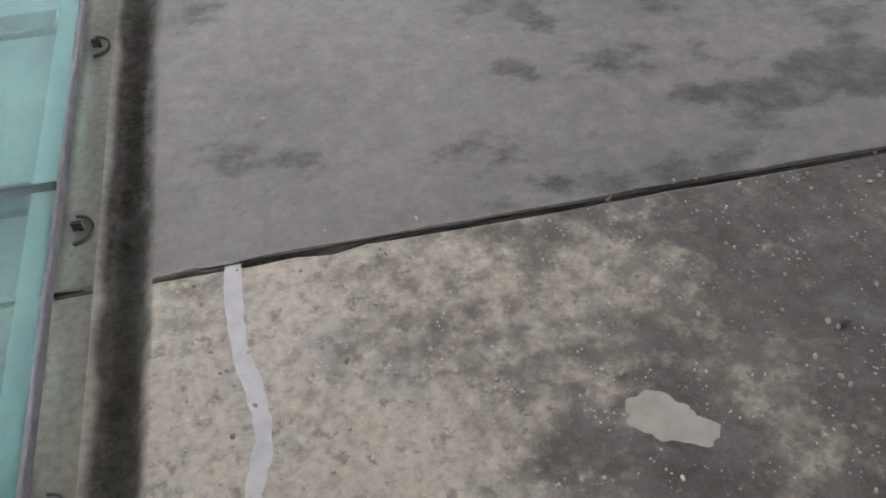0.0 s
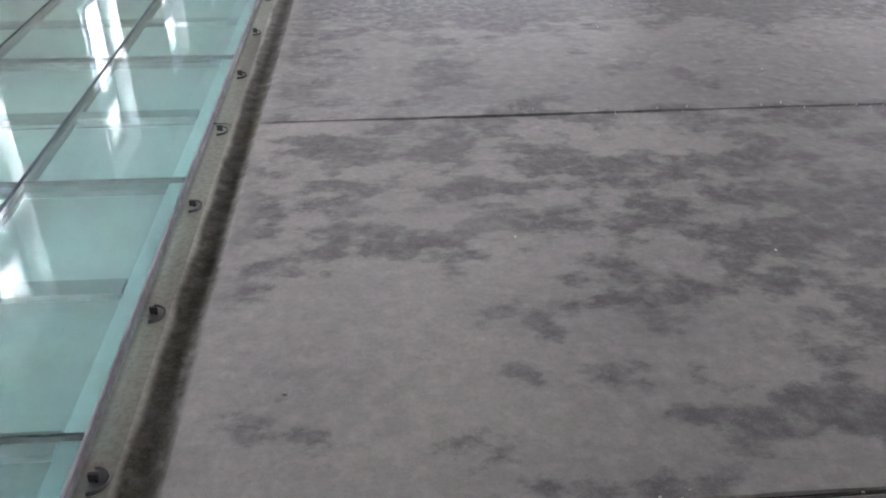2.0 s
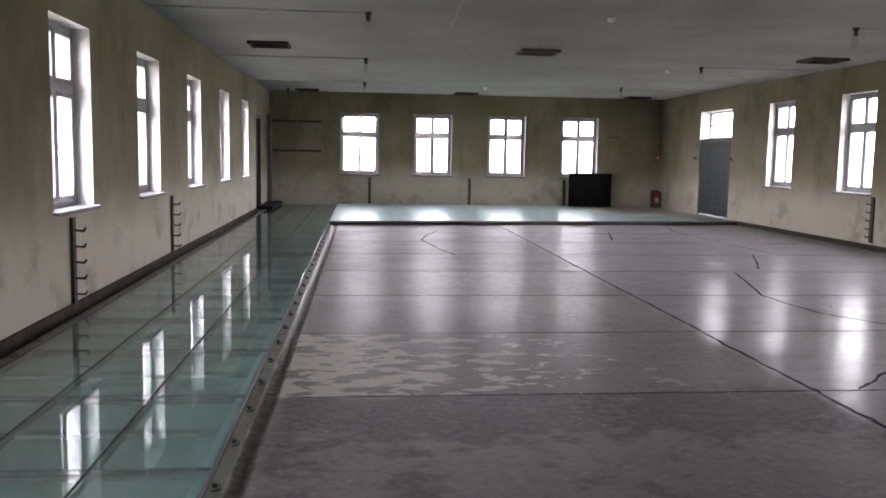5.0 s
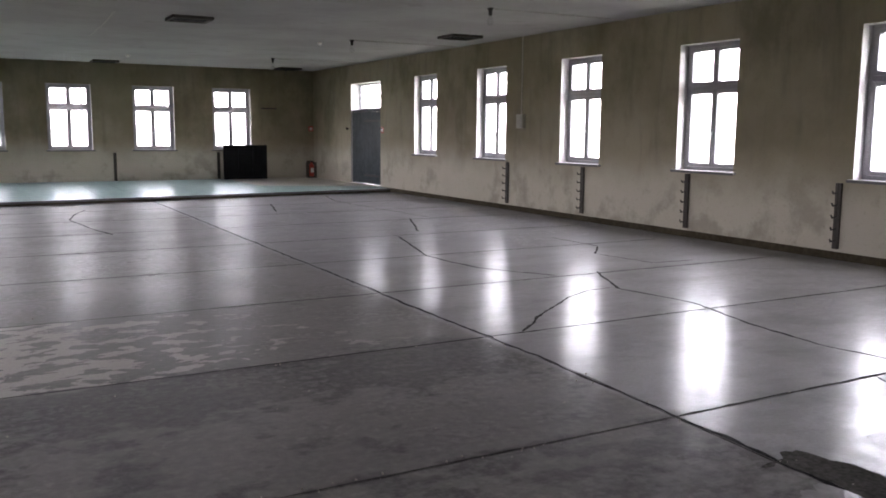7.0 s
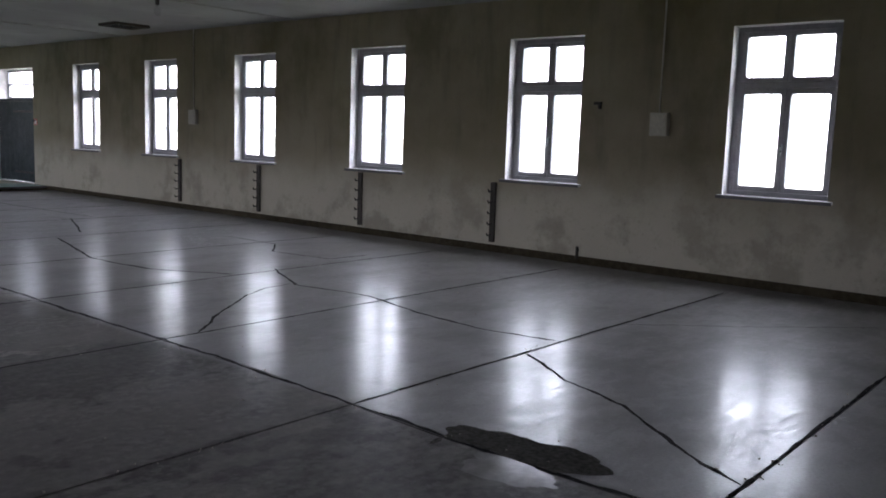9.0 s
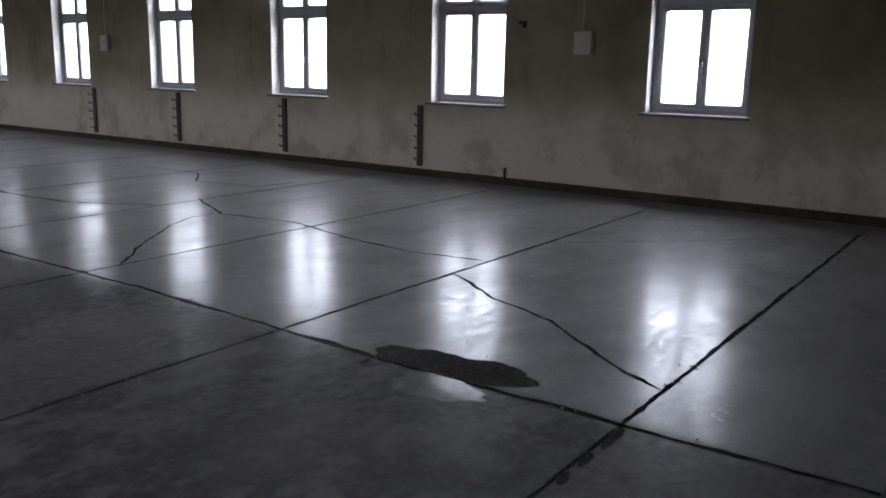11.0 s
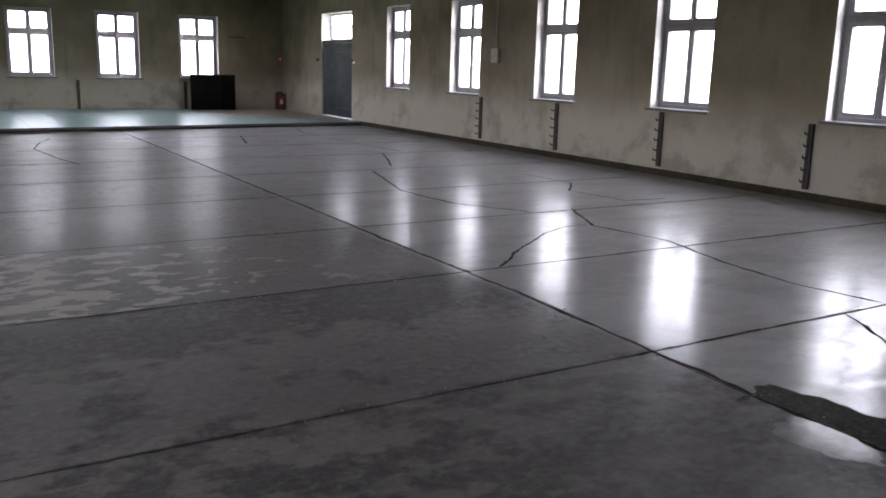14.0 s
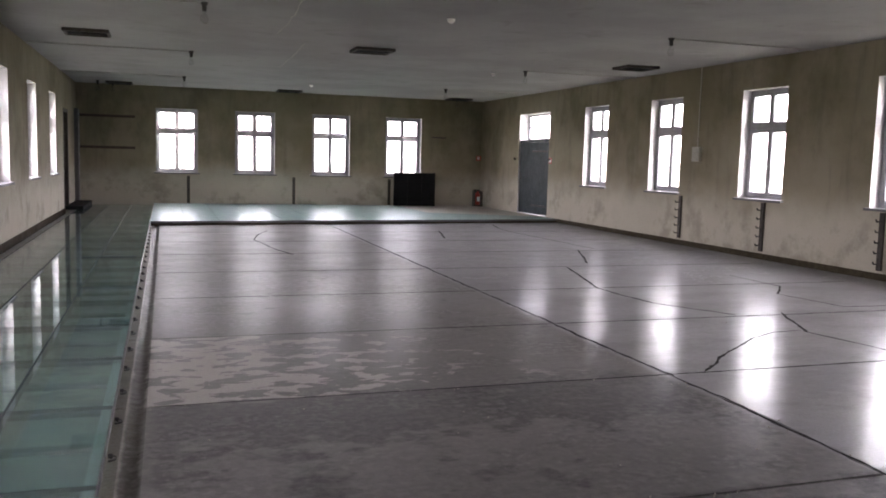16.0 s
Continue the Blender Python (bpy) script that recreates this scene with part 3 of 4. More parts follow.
def patch(name, cx, cy, rx, ry, turn, mat, seed, lift=0.002, cut=None):
    """A ragged flat-edged blotch on the floor."""
    rng = random.Random(seed)
    bm = bmesh.new()
    vs = []
    ph = [rng.uniform(0, 6.28) for _ in range(5)]
    for i in range(56):
        a = 2 * math.pi * i / 56
        r = 1 + 0.16 * math.sin(2 * a + ph[0]) + 0.10 * math.sin(3 * a + ph[1]) + 0.07 * math.sin(7 * a + ph[2]) + 0.04 * math.sin(13 * a + ph[3]) + 0.03 * rng.uniform(-1, 1)
        u, v = rx * r * math.cos(a), ry * r * math.sin(a)
        px = cx + u * math.cos(turn) - v * math.sin(turn)
        py = cy + u * math.sin(turn) + v * math.cos(turn)
        if cut:
            px = max(px, cut + 0.01 * rng.uniform(-1, 1)) if cut > 0 else min(px, -cut)
        vs.append(bm.verts.new((px, py, lift)))
    bm.faces.new(vs)
    return part(name, bm, mat, floor)


tagged(patch("broken_patch", 3.70, 2.25, 0.24, 0.40, 0.0, ROUGHPATCH, 5, cut=3.60), "crumbled rough patch along the joint")
patch("skim_patch", 3.46, 2.13, 0.13, 0.28, 0.0, PALEPATCH, 8, 0.0018, cut=-3.59)
patch("skim_patch", 0.945, 0.70, 0.075, 0.045, -0.4, BEIGESKIM, 9)
for i, (px, py, r) in enumerate(((3.2, 1.22, 0.05), (3.45, 1.225, 0.07), (3.0, 1.21, 0.04), (3.52, 2.62, 0.04))):
    patch("chip", px, py, r * 1.5, r * 0.45, 0.1, ROUGHPATCH, 20 + i)


# ---- glass walkway ----
def bar_y(name, x0, x1, y0, y1, z0, z1, mat, parent, label=""):
    return part(name, one_box(x0, x1, y0, y1, z0, z1, bevel=0.003), mat, parent, label)


GY0 = 0.22
walkway = thing("glass_walkway", label="raised walkway of milky green glass panes on steel beams", category="glass walkway", kind="structure")
GE = -0.09
COLS = [GE - 0.01, -0.65, -1.215, -1.80]
PITCH = 0.614
pane_cache = {}


def glass_pane(x0, x1, y0, y1, parent, mat=FLOORGLASS):
    key = (round(x1 - x0, 3), round(y1 - y0, 3), mat.name)
    if key not in pane_cache:
        ob = part("glass_pane", one_box(0.003, key[0] - 0.003, 0.003, key[1] - 0.003, ZG - 0.02, ZG, bevel=0.0015), mat, parent)
        pane_cache[key] = ob.data
    else:
        ob = new("glass_pane", pane_cache[key])
        ob.parent = parent
    ob.location = (x0, y0, 0)
    ob.visible_shadow = False
    return ob


y0 = 0.19
n_cross = int((24.9 - y0) / PITCH)
for i in range(n_cross):
    ya = y0 + i * PITCH
    for xa, xb in zip(COLS, COLS[1:]):
        if i % 2 == 0:
            glass_pane(xb, xa, ya, ya + 2 * PITCH, walkway)
    if i % 2 == 0:
        for xa, xb in zip(COLS, COLS[1:]):
            bar_y("seal", xb + 0.0085, xa - (0.0085 if xa < -0.1 else 0.002), ya - 0.004, ya + 0.004, 0.07, ZG + 0.0008, RUBBER, walkway)
    bar_y("cross_beam", COLS[-1], GE - 0.075, ya - 0.038, ya + 0.038, 0.045, 0.068, BEAMPAINT, walkway)
for xb in COLS[1:]:
    bar_y("long_beam", xb - 0.02, xb + 0.02, y0, y0 + n_cross * PITCH, 0.05, 0.0685, RUBBER, walkway)
    bar_y("seal", xb - 0.008, xb + 0.008, y0, y0 + n_cross * PITCH, 0.07, ZG + 0.001, RUBBER, walkway)
bar_y("edge_angle", GE - 0.07, GE - 0.012, 0.2, 19.1, 0.058, 0.0685, EDGEPAINT, walkway, "pale steel edge angle under the glass")
bar_y("edge_trim", GE - 0.010, GE, 0.2, 19.1, 0.064, ZG + 0.003, STEELDARK, walkway, "dark metal edge trim")

# half-round feet that hold the edge down
bm = bmesh.new()
for k in range(10):
    a0, a1 = [math.pi * (j / 10) - math.pi / 2 for j in (k, k + 1)]
    q = [[(r * math.cos(a), r * math.sin(a), z) for a in (a0, a1)] for r, z in ((0.036, 0.002), (0.036, 0.011), (0.040, 0.011), (0.040, 0.002))]
    vs = [[bm.verts.new(p) for p in pr] for pr in q]
    for i in range(3):
        bm.faces.new((vs[i][0], vs[i][1], vs[i + 1][1], vs[i + 1][0]))
foot = thing("edge_foot", label="small half-round steel foot beside the glass edge", category="bracket", group="feet of the glass walkway")
part("ring", bm, STEELDARK, foot)
bm = bmesh.new()
vs = [bm.verts.new((0.038 * math.cos(math.pi * j / 12 - math.pi / 2), 0.038 * math.sin(math.pi * j / 12 - math.pi / 2), 0.006)) for j in range(13)]
bm.faces.new(vs)
part("plate", bm, CONDUIT, foot)
bm = bmesh.new()
rod(bm, (0.014, 0, 0.0), (0.014, 0, 0.014), 0.005)
part("bolt", bm, IRON, foot)
part("arm", one_box(-0.002, 0.02, -0.004, 0.004, 0.008, 0.03), STEELDARK, foot)
first = True
for i in range(30):
    m = pose(GE + 0.001, 0.735 + i * 0.62, 0)
    if first:
        foot.matrix_basis = m
        first = False
    else:
        copy_thing(foot, m)

# far platform: glass, then a beige sheet towards the door
PY = lambda x: 18.85 + 0.115 * max(x, 0)
platform = thing("glass_platform", label="raised end platform of milky green glass panes", category="glass platform", kind="structure")
NX, NY = 10, 5
XG = 6.9
ygrid = [PY(0) + (YF - 0.02 - PY(0)) * j / NY for j in range(NY + 1)]
for i in range(NX):
    xa, xb = GE + (XG - GE) * i / NX, GE + (XG - GE) * (i + 1) / NX
    for j in range(NY):
        if j == 0:
            bm = bmesh.new()
            lo = [(xa + 0.004, PY(xa)), (xb - 0.004, PY(xb)), (xb - 0.004, ygrid[1] - 0.004), (xa + 0.004, ygrid[1] - 0.004)]
            r0 = [bm.verts.new((*p, ZG - 0.02)) for p in lo]
            r1 = [bm.verts.new((*p, ZG)) for p in lo]
            bm.faces.new(r0)
            bm.faces.new(r1)
            for q in range(4):
                bm.faces.new((r0[q], r0[(q + 1) % 4], r1[(q + 1) % 4], r1[q]))
            part("glass_pane", bm, FROSTEDLIT, platform).visible_shadow = False
        else:
            glass_pane(xa, xb, ygrid[j], ygrid[j + 1], platform, FROSTEDLIT)
for j in range(1, NY + 1):
    bar_y("cross_beam", GE, XG, ygrid[j] - 0.05, ygrid[j] - 0.01, 0.012, 0.068, BEAMPAINT, platform)
for i in range(1, NX + 1):
    x = GE + (XG - GE) * i / NX
    bar_y("long_beam", x - 0.02, x + 0.02, PY(x) + 0.05, YF - 0.1, 0.012, 0.0675, BEAMPAINT, platform)


def slanted(name, x0, x1, d0, d1, z0, z1, mat, parent, label=""):
    bm = bmesh.new()
    ring = lambda z: [bm.verts.new(p) for p in ((x0, PY(x0) + d0, z), (x1, PY(x1) + d0, z), (x1, PY(x1) + d1, z), (x0, PY(x0) + d1, z))]
    a, b = ring(z0), ring(z1)
    bm.faces.new(a)
    bm.faces.new(b)
    for q in range(4):
        bm.faces.new((a[q], a[(q + 1) % 4], b[(q + 1) % 4], b[q]))
    return part(name, bm, mat, parent, label)


slanted("edge_trim", GE, XR - 0.03, -0.012, -0.001, 0.045, ZG + 0.002, STEELDARK, platform, "dark metal edge trim")
slanted("kick_board", GE, XR - 0.03, 0.03, 0.05, -0.02, 0.06, SKIRTDIRT, platform)
for i in range(9):
    x = 4.6 + 0.62 * i
    if x < XR - 0.1:
        bm = bmesh.new()
        box(bm, x - 0.03, x + 0.03, PY(x) - 0.05, PY(x) - 0.014, 0.001, 0.02, 0.003)
        part("foot", bm, IRON, platform)
sheet = thing("floor_sheet", label="beige sheet flooring on the platform beside the door", category="flooring", kind="structure")
bm = bmesh.new()
lo = [(XG, PY(XG) + 2.6), (XR - 0.005, PY(XR) + 0.9), (XR - 0.005, YF - 0.005), (XG, YF - 0.005)]
r0 = [bm.verts.new((*p, 0.0)) for p in lo]
r1 = [bm.verts.new((*p, ZG + 0.002)) for p in lo]
bm.faces.new(r0)
bm.faces.new(r1)
for q in range(4):
    bm.faces.new((r0[q], r0[(q + 1) % 4], r1[(q + 1) % 4], r1[q]))
part("sheet", bm, LINO, sheet)
bm = bmesh.new()
lo = [(XG, PY(XG)), (XR - 0.005, PY(XR)), (XR - 0.005, PY(XR) + 0.895), (XG, PY(XG) + 2.595)]
r0 = [bm.verts.new((*p, ZG - 0.02)) for p in lo]
r1 = [bm.verts.new((*p, ZG)) for p in lo]
bm.faces.new(r0)
bm.faces.new(r1)
for q in range(4):
    bm.faces.new((r0[q], r0[(q + 1) % 4], r1[(q + 1) % 4], r1[q]))
part("glass_pane", bm, FROSTEDLIT, platform).visible_shadow = False

# near platform on which the viewer stands
near = thing("near_platform", label="raised near platform of green glass panes", category="glass platform", kind="structure")
for i in range(8):
    xa = XL + 0.36 + i * 1.42
    for j in range(3):
        glass_pane(xa, xa + 1.42, GY0 - 0.02 - 1.1 * (j + 1), GY0 - 0.02 - 1.1 * j, near)
    bar_y("long_beam", xa - 0.02, xa + 0.02, GY0 - 3.3, GY0 - 0.03, 0.012, 0.0675, BEAMPAINT, near)
bar_y("edge_trim", GE, XR - 0.1, GY0 - 0.012, GY0, 0.05, ZG + 0.003, STEELDARK, near, "dark metal edge trim")


# ---- peg battens under the windows ----
def batten(pegs, h, hooks_down=True):
    ob = thing("peg_batten", label="dark wooden batten with iron pegs on the plaster wall" if pegs else "plain dark wooden batten on the plaster wall", category="batten", group="battens under the windows")
    bm = bmesh.new()
    box(bm, -0.04, -0.004, -0.035, -0.001, 0, h, 0.003)
    box(bm, 0.004, 0.04, -0.035, -0.001, 0, h, 0.003)
    box(bm, -0.0035, 0.0035, -0.022, -0.001, 0.01, h - 0.01)
    part("board", bm, DARKWOOD, ob)
    for i in range(pegs):
        z = 0.10 + (h - 0.22) * i / max(1, pegs - 1)
        bm = bmesh.new()
        rod(bm, (0, -0.03, z), (0, -0.115, z - 0.006), 0.010)
        rod(bm, (0, -0.113, z - 0.010), (0, -0.135, z + 0.028), 0.010)
        part("peg", bm, IRON, ob)
    return ob


pb = batten(5, 0.81)
pb.matrix_basis = pose(XR, 14.483, 0.135, 0, 0, -90)
for y in (12.062, 9.537, 6.961):
    copy_thing(pb, pose(XR, y, 0.135, 0, 0, -90))
for y in (8.13, 12.36):
    copy_thing(pb, pose(XL, y, 0.115, 0, 0, 90))
plain = batten(0, 0.785)
plain.matrix_basis = pose(0.84, YF, 0.085)
for x in (3.814, 6.70):
    copy_thing(plain, pose(x, YF, 0.095))
stub = thing("pipe_stub", pose(XR, 5.60, 0.07), label="short dark pipe stub at the foot of the wall", category="pipe")
bm = bmesh.new()
rod(bm, (-0.03, 0, 0), (-0.03, 0, 0.15), 0.018, n=12)
box(bm, -0.03, 0.0, -0.01, 0.01, 0.09, 0.11)
part("stub", bm, IRON, stub)

# ---- far wall rails, hooks, signs, extinguisher ----
for z in (2.467, 1.612):
    r = thing("wall_rail", pose(-2.0, YF, z), label="brown horizontal wooden rail on the end wall", category="rail", group="rails on the end wall")
    part("board", one_box(0, 1.43, -0.03, 0, -0.035, 0.035, bevel=0.004), BROWNWOOD, r)
hk = thing("hook_rack", pose(8.02, YF, 2.18), label="small rack of dark iron coat hooks", category="hook rack")
part("board", one_box(0, 0.46, -0.02, 0, -0.02, 0.02, bevel=0.003), BROWNWOOD, hk)
for i in range(4):
    bm = bmesh.new()
    rod(bm, (0.05 + 0.12 * i, -0.02, 0), (0.05 + 0.12 * i, -0.09, -0.02), 0.01)
    rod(bm, (0.05 + 0.12 * i, -0.09, -0.022), (0.05 + 0.12 * i, -0.10, 0.03), 0.01)
    part("hook", bm, IRON, hk)


def sign(m):
    s = thing("fire_sign", m, label="small red fire sign with white flame shape", category="sign", group="fire signs")
    part("plate", one_box(-0.075, 0.075, -0.006, 0, -0.075, 0.075), REDPAINT, s)
    bm = bmesh.new()
    for px, w, h in ((-0.03, 0.014, 0.06), (0.012, 0.02, 0.09)):
        box(bm, px - w, px + w, -0.009, -0.0065, -h / 2, h / 2)
    part("symbol", bm, SIGNWHITE, s)
    return s


sign(pose(9.57, YF, 1.586))
sign(pose(XR, 20.50, 1.56, 0, 0, -90))

ext = thing("fire_extinguisher", pose(9.50, YF - 0.20, ZG + 0.002), label="red fire extinguisher in a brown wooden holder", category="fire extinguisher")
bm = bmesh.new()
lathe(bm, [(0.075, 0.05), (0.08, 0.06), (0.08, 0.36), (0.065, 0.41), (0.03, 0.44), (0.025, 0.47)], 20)
part("cylinder", bm, REDPAINT, ext, smooth=True)
bm = bmesh.new()
box(bm, -0.02, 0.02, -0.05, 0.03, 0.47, 0.51, 0.004)
rod(bm, (0.0, 0.0, 0.50), (0.07, -0.02, 0.36), 0.009)
part("valve", bm, IRON, ext)
part("label", one_box(-0.045, 0.045, -0.084, -0.079, 0.16, 0.30), SIGNWHITE, ext)
bm = bmesh.new()
box(bm, -0.13, -0.11, -0.12, 0.12, 0, 0.48, 0.004)
box(bm, 0.11, 0.13, -0.12, 0.12, 0, 0.48, 0.004)
box(bm, -0.11, 0.11, -0.12, 0.12, 0, 0.04, 0.004)
box(bm, -0.11, 0.11, 0.10, 0.12, 0.04, 0.52, 0.004)
part("holder", bm, BROWNWOOD, ext)

# ---- black display board ----
board = thing("display_board", pose(6.76, YF - 0.34, ZG + 0.002), label="low black three-panel display board in front of a window", category="display board")
for i in range(3):
    part("panel", one_box(0.433 * i + 0.003, 0.433 * (i + 1) - 0.003, -0.03, 0.0, 0.01, 1.0, bevel=0.004), BLACKBOARD, board)
part("back_frame", one_box(0.0, 1.30, 0.0, 0.02, 0.0, 0.99, bevel=0.003), BLACKBOARD, board)
for x in (0.06, 0.22, 0.38, 0.48, 0.64, 0.80, 0.92, 1.10, 1.24):
    part("clip", one_box(x - 0.02, x + 0.02, -0.034, 0.022, 0.985, 1.018, bevel=0.003), IRON, board)
part("foot", one_box(0.03, 0.07, -0.12, 0.12, 0.0, 0.01), IRON, board)
part("foot", one_box(1.23, 1.27, -0.12, 0.12, 0.0, 0.01), IRON, board)

# ---- door in the east wall ----
door = thing("door_1", pose(XR + 0.02, DOOR[0] + 0.02, 0.10, 0, 0, 90), label="blue-grey painted plank door, closed, with glazed transom above", category="door", kind="structure")
LEAFW, LEAFH = DOOR[1] - DOOR[0] - 0.04, 1.94
for i in range(7):
    a = LEAFW * i / 7
    part("plank", one_box(a + 0.002, a + LEAFW / 7 - 0.002, -0.05, -0.01, 0.02, LEAFH, bevel=0.004), DOORPAINT, door)
for z in (0.25, 1.70):
    part("strap_hinge", one_box(0.0, 1.1, -0.0095, 0.0, z - 0.025, z + 0.025, bevel=0.002), IRON, door)
bm = bmesh.new()
box(bm, LEAFW - 0.14, LEAFW - 0.08, -0.01, 0.0, 0.92, 1.10, 0.002)
rod(bm, (LEAFW - 0.11, 0.0, 1.04), (LEAFW - 0.11, 0.05, 1.04), 0.008)
rod(bm, (LEAFW - 0.11, 0.05, 1.04), (LEAFW - 0.23, 0.05, 1.04), 0.009)
part("handle", bm, IRON, door)
part("threshold", one_box(-0.018, LEAFW + 0.018, -0.3, -0.012, -0.035, 0.012, bevel=0.003), CONDUIT, door)
part("head", one_box(0.0, LEAFW, -0.14, 0.0, LEAFH + 0.005, LEAFH + 0.065, bevel=0.004), DOORPAINT, door)
bm = bmesh.new()
tz0, tz1 = LEAFH + 0.068, DOOR[3] - 0.105
for a in ((0.0, 0.06, tz0, tz1), (LEAFW - 0.06, LEAFW, tz0, tz1), (0.06, LEAFW - 0.06, tz0, tz0 + 0.05), (0.06, LEAFW - 0.06, tz1 - 0.05, tz1), (0.06, LEAFW - 0.06, (tz0 + tz1) / 2 - 0.02, (tz0 + tz1) / 2 + 0.02)):
    box(bm, a[0], a[1], -0.30, -0.24, a[2], a[3], 0.004)
for a_, b_ in ((-0.018, 0.05), (LEAFW - 0.05, LEAFW + 0.018)):
    part("jamb", one_box(a_, b_, -0.16, -0.052, -0.035, LEAFH, bevel=0.004), DOORPAINT, door)
tf = part("transom_frame", bm, WINPAINT, door, "grey painted transom window frame")
for z0_, z1_ in ((tz0 + 0.05, (tz0 + tz1) / 2 - 0.02), ((tz0 + tz1) / 2 + 0.02, tz1 - 0.05)):
    part("pane", one_box(0.06, LEAFW - 0.06, -0.275, -0.271, z0_, z1_), PANE, tf).visible_shadow = False
for y in (DOOR[0] - 0.12, DOOR[1] + 0.2):
    pin = thing("door_pintle", pose(XR, y, 1.59, 0, 0, -90), label="small iron pintle on the wall beside the door", category="bracket")
    bm = bmesh.new()
    box(bm, -0.02, 0.02, -0.06, 0, -0.02, 0.02, 0.004)
    rod(bm, (0, -0.06, -0.03), (0, -0.06, 0.05), 0.012)
    part("pin", bm, IRON, pin)

# ---- doorway in the west wall and the post beside it ----
frame_ = thing("door_2", pose(XL, SIDE[0], 0), label="dark timber doorway frame in the side wall", category="door", kind="structure")
for a, b in ((0.0, 0.06), (SIDE[1] - SIDE[0] - 0.06, SIDE[1] - SIDE[0])):
    part("jamb", one_box(-0.2, 0.01, a, b, 0.06, 2.5, bevel=0.004), DARKWOOD, frame_)
part("lintel", one_box(-0.2, 0.01, 0.06, SIDE[1] - SIDE[0] - 0.06, 2.42, 2.5, bevel=0.004), DARKWOOD, frame_)
# added panel closes the opening; its dark colour stands in for the unlit depth
part("dark_panel", one_box(-0.16, -0.11, 0.062, SIDE[1] - SIDE[0] - 0.062, 0.08, 2.415, bevel=0.004), DARKWOOD, frame_)

post = thing("corner_post", pose(XL, 25.2, ZG + 0.001), label="dark steel corner post with a pale slotted plate", category="post")
part("post", one_box(0.0, 0.10, -0.22, 0.22, 0.0, 2.52, bevel=0.006), STEELDARK, post)
part("plate", one_box(0.101, 0.108, -0.10, 0.02, 0.75, 2.15, bevel=0.002), CONDUIT, post, "pale slotted metal plate")
for i in range(5):
    part("slot", one_box(0.1085, 0.112, -0.08, 0.0, 0.9 + 0.24 * i, 1.02 + 0.24 * i), STEELDARK, post)
mat_ = thing("door_mat", pose(XL, 22.3, ZG + 0.001), label="black box mat at the foot of the doorway", category="mat")
part("mat", one_box(0.02, 0.42, 0.0, 2.7, 0.0, 0.09, bevel=0.01), BLACKBOARD, mat_)

# ---- boxes and cables on the east wall ----
for y, z in ((4.58, 1.757), (14.0, 1.74)):
    bx = thing("junction_box", pose(XR, y, z, 0, 0, -90), label="cream junction box with cable up to the ceiling", category="junction box", group="junction boxes")
    part("case", one_box(-0.115, 0.115, -0.07, 0, -0.135, 0.135, bevel=0.008), BOXPAINT, bx)
    part("cover", one_box(-0.105, 0.105, -0.078, -0.07, -0.125, 0.125, bevel=0.003), BOXPAINT, bx)
    bm = bmesh.new()
    rod(bm, (-0.02, -0.014, 0.135), (-0.02, -0.014, ZC - z - 0.002), 0.011)
    part("cable", bm, BOXPAINT, bx)
br = thing("wall_bracket", pose(XR, 5.42, 1.98, 0, 0, -90), label="small dark iron bracket on the plaster", category="bracket")
bm = bmesh.new()
box(bm, -0.05, 0.05, -0.04, 0, 0.0, 0.035, 0.004)
box(bm, 0.02, 0.05, -0.05, -0.01, -0.05, 0.0, 0.004)
part("bracket", bm, IRON, br)


# ---- ceiling: lamps, conduits, vents ----
def bulb_lamp():
    ob = thing("ceiling_bulb", label="unlit clear glass bulb in a dark ceiling holder", category="lamp", group="ceiling bulbs")
    bm = bmesh.new()
    lathe(bm, [(0.045, 0.0), (0.045, -0.02), (0.03, -0.035), (0.026, -0.10), (0.03, -0.105)], 16)
    part("holder", bm, IRON, ob, smooth=True)
    bm = bmesh.new()
    lathe(bm, [(0.018, -0.106), (0.022, -0.13), (0.045, -0.17), (0.05, -0.20), (0.043, -0.23), (0.02, -0.25)], 16)
    part("bulb", bm, PANE, ob, smooth=True).visible_shadow = False
    return ob


lamp0 = None
for x, wallx, ys_ in ((0.66, XL, (11.15, 16.5, 22.0)), (7.13, XR, (11.1, 16.4, 21.6))):
    for y in ys_:
        if lamp0 is None:
            lamp0 = bulb_lamp()
            lamp0.matrix_basis = pose(x, y, ZC)
        else:
            copy_thing(lamp0, pose(x, y, ZC))
        c = thing("conduit", pose(0, y, ZC), label="thin grey cable conduit fixed under the ceiling", category="conduit", group="ceiling conduits")
        bm = bmesh.new()
        s = 1 if wallx > x else -1
        rod(bm, (x + s * 0.045, 0, -0.010), (wallx - s * 0.005, 0, -0.010), 0.009)
        part("pipe", bm, CONDUIT, c)
        for q in range(3):
            xx = x + (wallx - x) * (q + 0.5) / 3
            part("clip", one_box(xx - 0.010, xx + 0.010, -0.016, 0.016, -0.022, -0.001), CONDUIT, c)
for x, y in ((-1.45, 24.6), (-1.1, 24.9), (8.45, 24.6)):
    copy_thing(lamp0, pose(x, y, ZC))
for x, y in ((3.75, 10.95), (3.80, 22.6), (6.75, 17.2)):
    d = thing("smoke_detector", pose(x, y, ZC), label="small white smoke detector on the ceiling", category="smoke detector", group="smoke detectors")
    bm = bmesh.new()
    lathe(bm, [(0.05, 0.0), (0.05, -0.02), (0.035, -0.045), (0.02, -0.055)], 16)
    part("case", bm, SIGNWHITE, d, smooth=True)


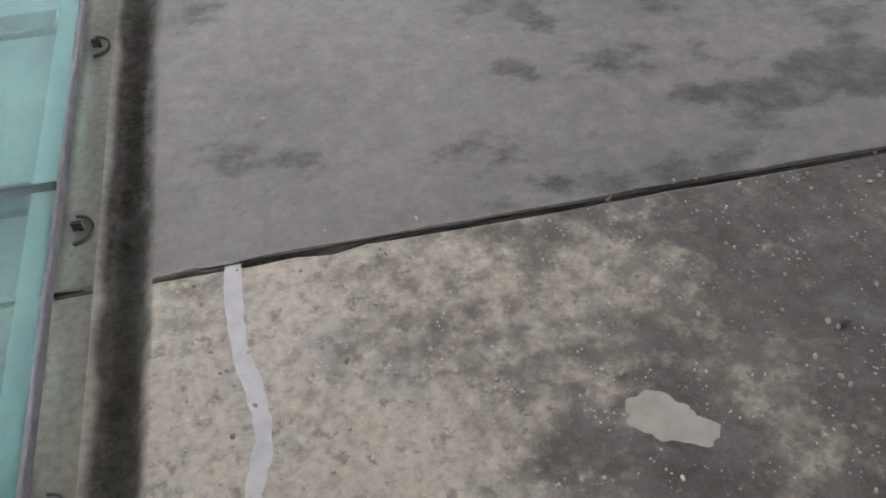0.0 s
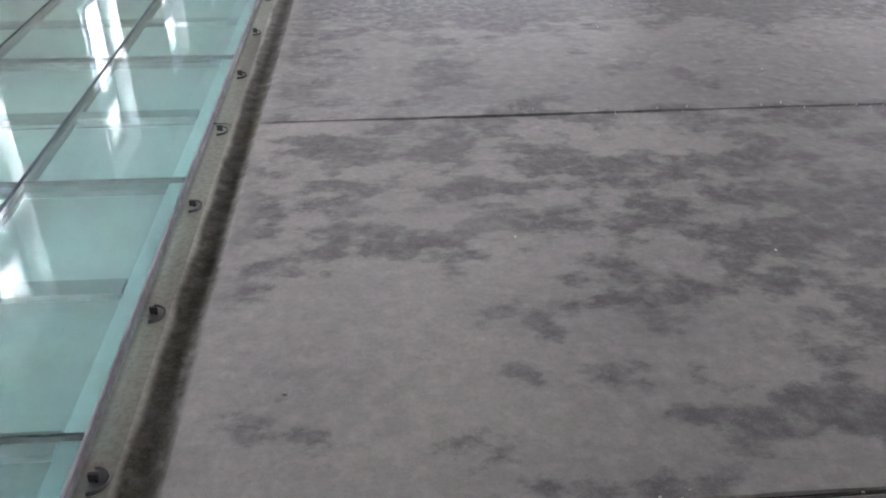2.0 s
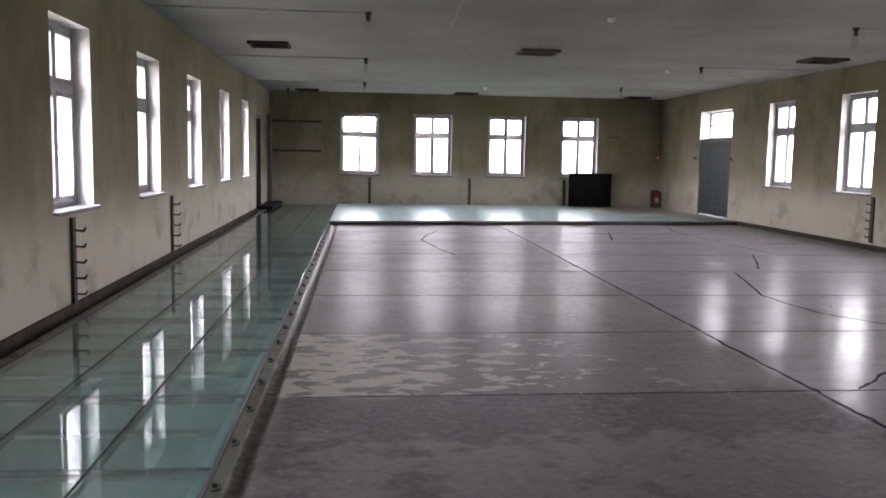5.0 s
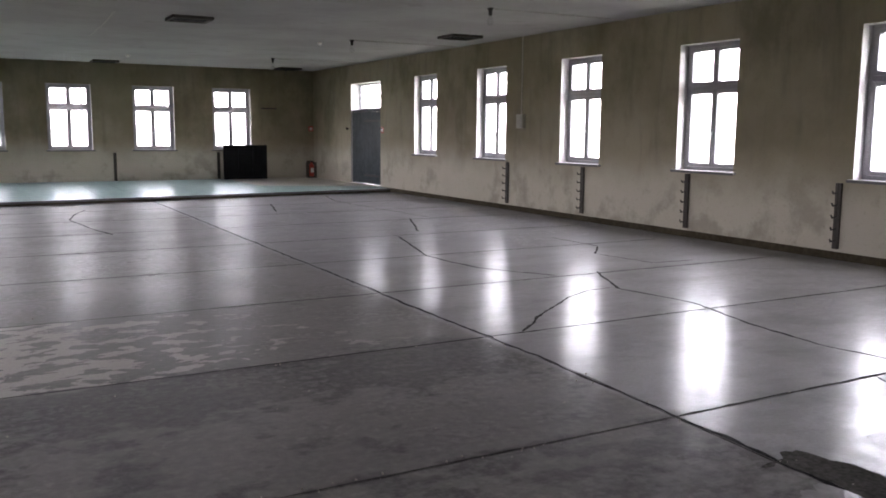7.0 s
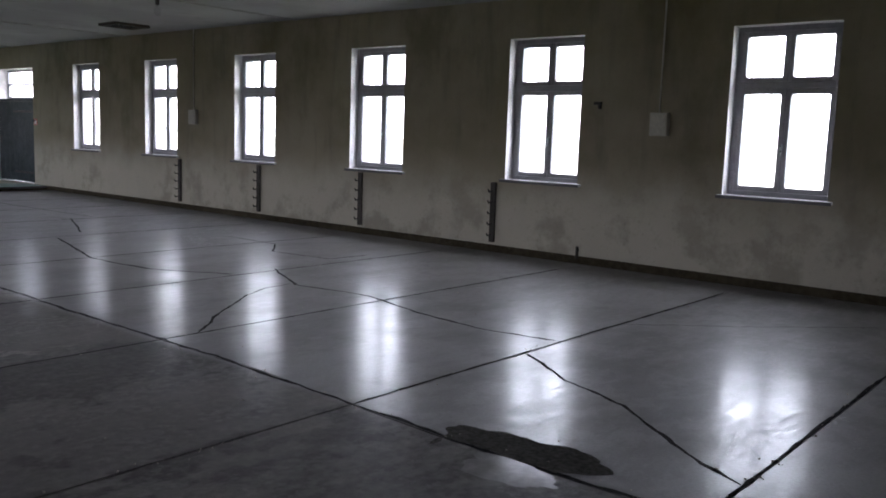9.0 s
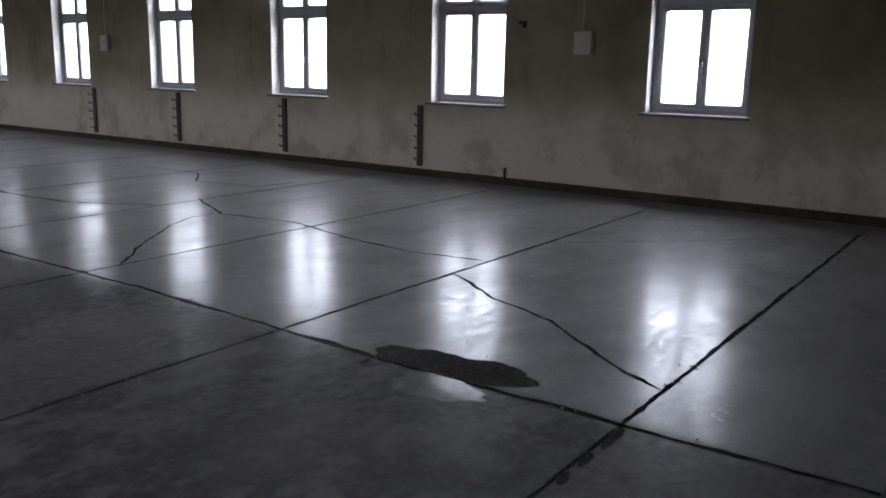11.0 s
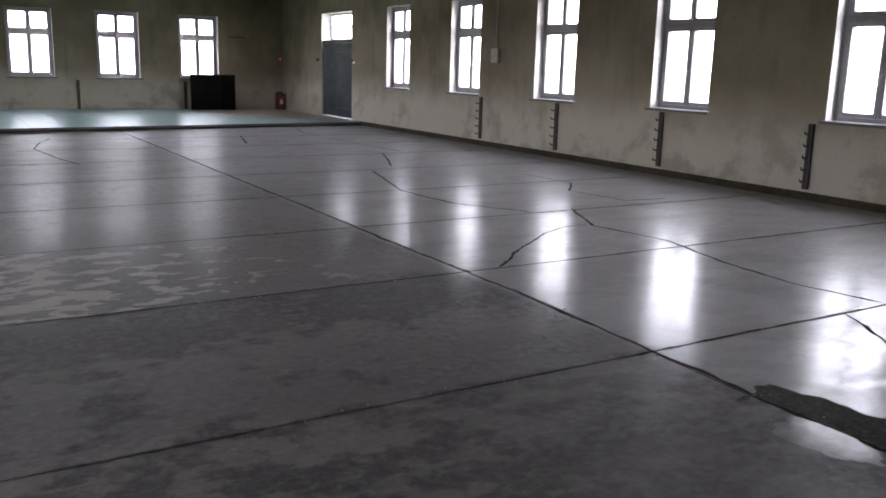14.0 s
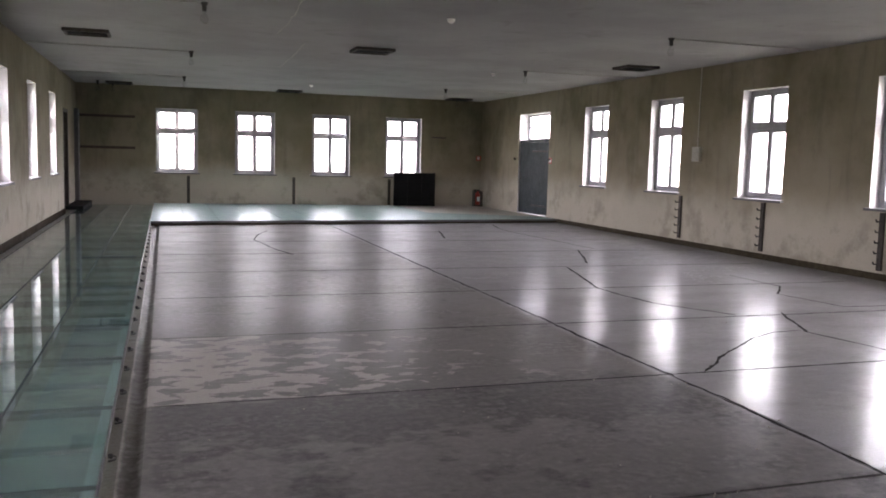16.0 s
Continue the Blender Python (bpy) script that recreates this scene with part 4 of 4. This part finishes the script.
def vent():
    ob = thing("ceiling_vent", label="dark rectangular ceiling vent with slats", category="ceiling vent", group="ceiling vents")
    bm = bmesh.new()
    for a in ((-0.33, 0.33, -0.30, -0.26), (-0.33, 0.33, 0.26, 0.30), (-0.33, -0.29, -0.26, 0.26), (0.29, 0.33, -0.26, 0.26)):
        box(bm, a[0], a[1], a[2], a[3], -0.05, 0.0, 0.004)
    part("frame", bm, DARKWOOD, ob)
    part("backing", one_box(-0.29, 0.29, -0.26, 0.26, -0.008, -0.001), BLACKBOARD, ob)
    for i in range(5):
        y = -0.21 + 0.105 * i
        part("slat", one_box(-0.288, 0.288, y - 0.03, y + 0.03, -0.035, -0.022, bevel=0.002), BLACKBOARD, ob)
    return ob


v0 = None
for x in (-0.93, 3.55, 8.60):
    for y in (14.6, 24.85):
        if v0 is None:
            v0 = vent()
            v0.matrix_basis = pose(x, y, ZC)
        else:
            copy_thing(v0, pose(x, y, ZC))

# ---- outside: grass and a far line of bare trees ----
tagged(mesh_object("ground", one_box(-900, 900, -900, 900, -0.6, -0.36), GRASS), "pale winter grass round the building", "ground", kind="structure")
rng = random.Random(3)
bm = bmesh.new()
for i in range(80):
    if i % 2:
        px, py = rng.uniform(60, 95), rng.uniform(-40, 90)
    else:
        px, py = rng.uniform(-50, 90), rng.uniform(95, 130)
    h = rng.uniform(9, 15)
    r = rng.uniform(0.12, 0.25)
    rod(bm, (px, py, -0.4), (px + rng.uniform(-0.5, 0.5), py + rng.uniform(-0.5, 0.5), h), r, 0.03, 6)
    for q in range(7):
        z = h * rng.uniform(0.35, 0.95)
        a = rng.uniform(0, 6.28)
        L = rng.uniform(0.8, 2.4)
        rod(bm, (px, py, z), (px + L * math.cos(a), py + L * math.sin(a), z + rng.uniform(0.4, 1.6)), 0.05, 0.012, 4)
tagged(mesh_object("bare_trees", bm, BARK), "far line of thin bare trees", "trees", kind="stuff")


# ---- hairline cracks in the ceiling ----
for i, pts_ in enumerate(([(1.81, 13.4), (1.83, 12.2), (1.75, 10.5), (1.70, 9.0)], [(2.47, 18.5), (2.44, 15.9), (2.37, 14.3)])):
    rng = random.Random(90 + i)
    bm = bmesh.new()
    prev = None
    for (ax_, ay_), (bx_, by_) in zip(pts_, pts_[1:]):
        for q in range(12):
            t = q / 12
            px, py = ax_ + (bx_ - ax_) * t + rng.uniform(-0.02, 0.02), ay_ + (by_ - ay_) * t
            w = rng.uniform(0.003, 0.008)
            pair = [bm.verts.new((px + d * w, py, ZC - 0.0015)) for d in (-1, 1)]
            if prev:
                bm.faces.new((prev[0], prev[1], pair[1], pair[0]))
            prev = pair
    tagged(mesh_object("ceiling_crack", bm, BOXPAINT), "hairline crack in the ceiling render", "crack", kind="structure")


# ---- crumbs of mortar on the floor, thick along the joints ----
rng = random.Random(12)
bm = bmesh.new()
for i in range(560):
    q = (0, 1, 0, 2, 0, 1, 3)[i % 7]
    if q == 0:
        px, py = 0.12 + 2.6 * rng.random() ** 1.5, rng.uniform(0.5, 1.19)
    elif q == 1:
        px = rng.uniform(0.2, 9.0)
        py = skew(px, JOINTS[rng.choice((0, 0, 0, 1, 1, 2))]) + rng.gauss(0, 0.03)
    elif q == 2:
        px, py = JX + rng.gauss(0, 0.05), rng.uniform(0.4, 9.0)
    else:
        px, py = rng.uniform(0.2, 9.3), rng.uniform(0.4, 9.0)
    r = rng.uniform(0.002, 0.006)
    m = Matrix.Translation((px, py, r * 0.6)) @ pose(0, 0, 0, rng.uniform(0, 360), rng.uniform(0, 360), 0) @ Matrix.Diagonal((r, r * 1.4, r * 0.8, 1))
    bmesh.ops.create_icosphere(bm, subdivisions=1, radius=1.0, matrix=m)
tagged(mesh_object("mortar_crumbs", bm, BEIGESKIM), "small pale crumbs of mortar scattered on the floor", "crumbs", kind="stuff")
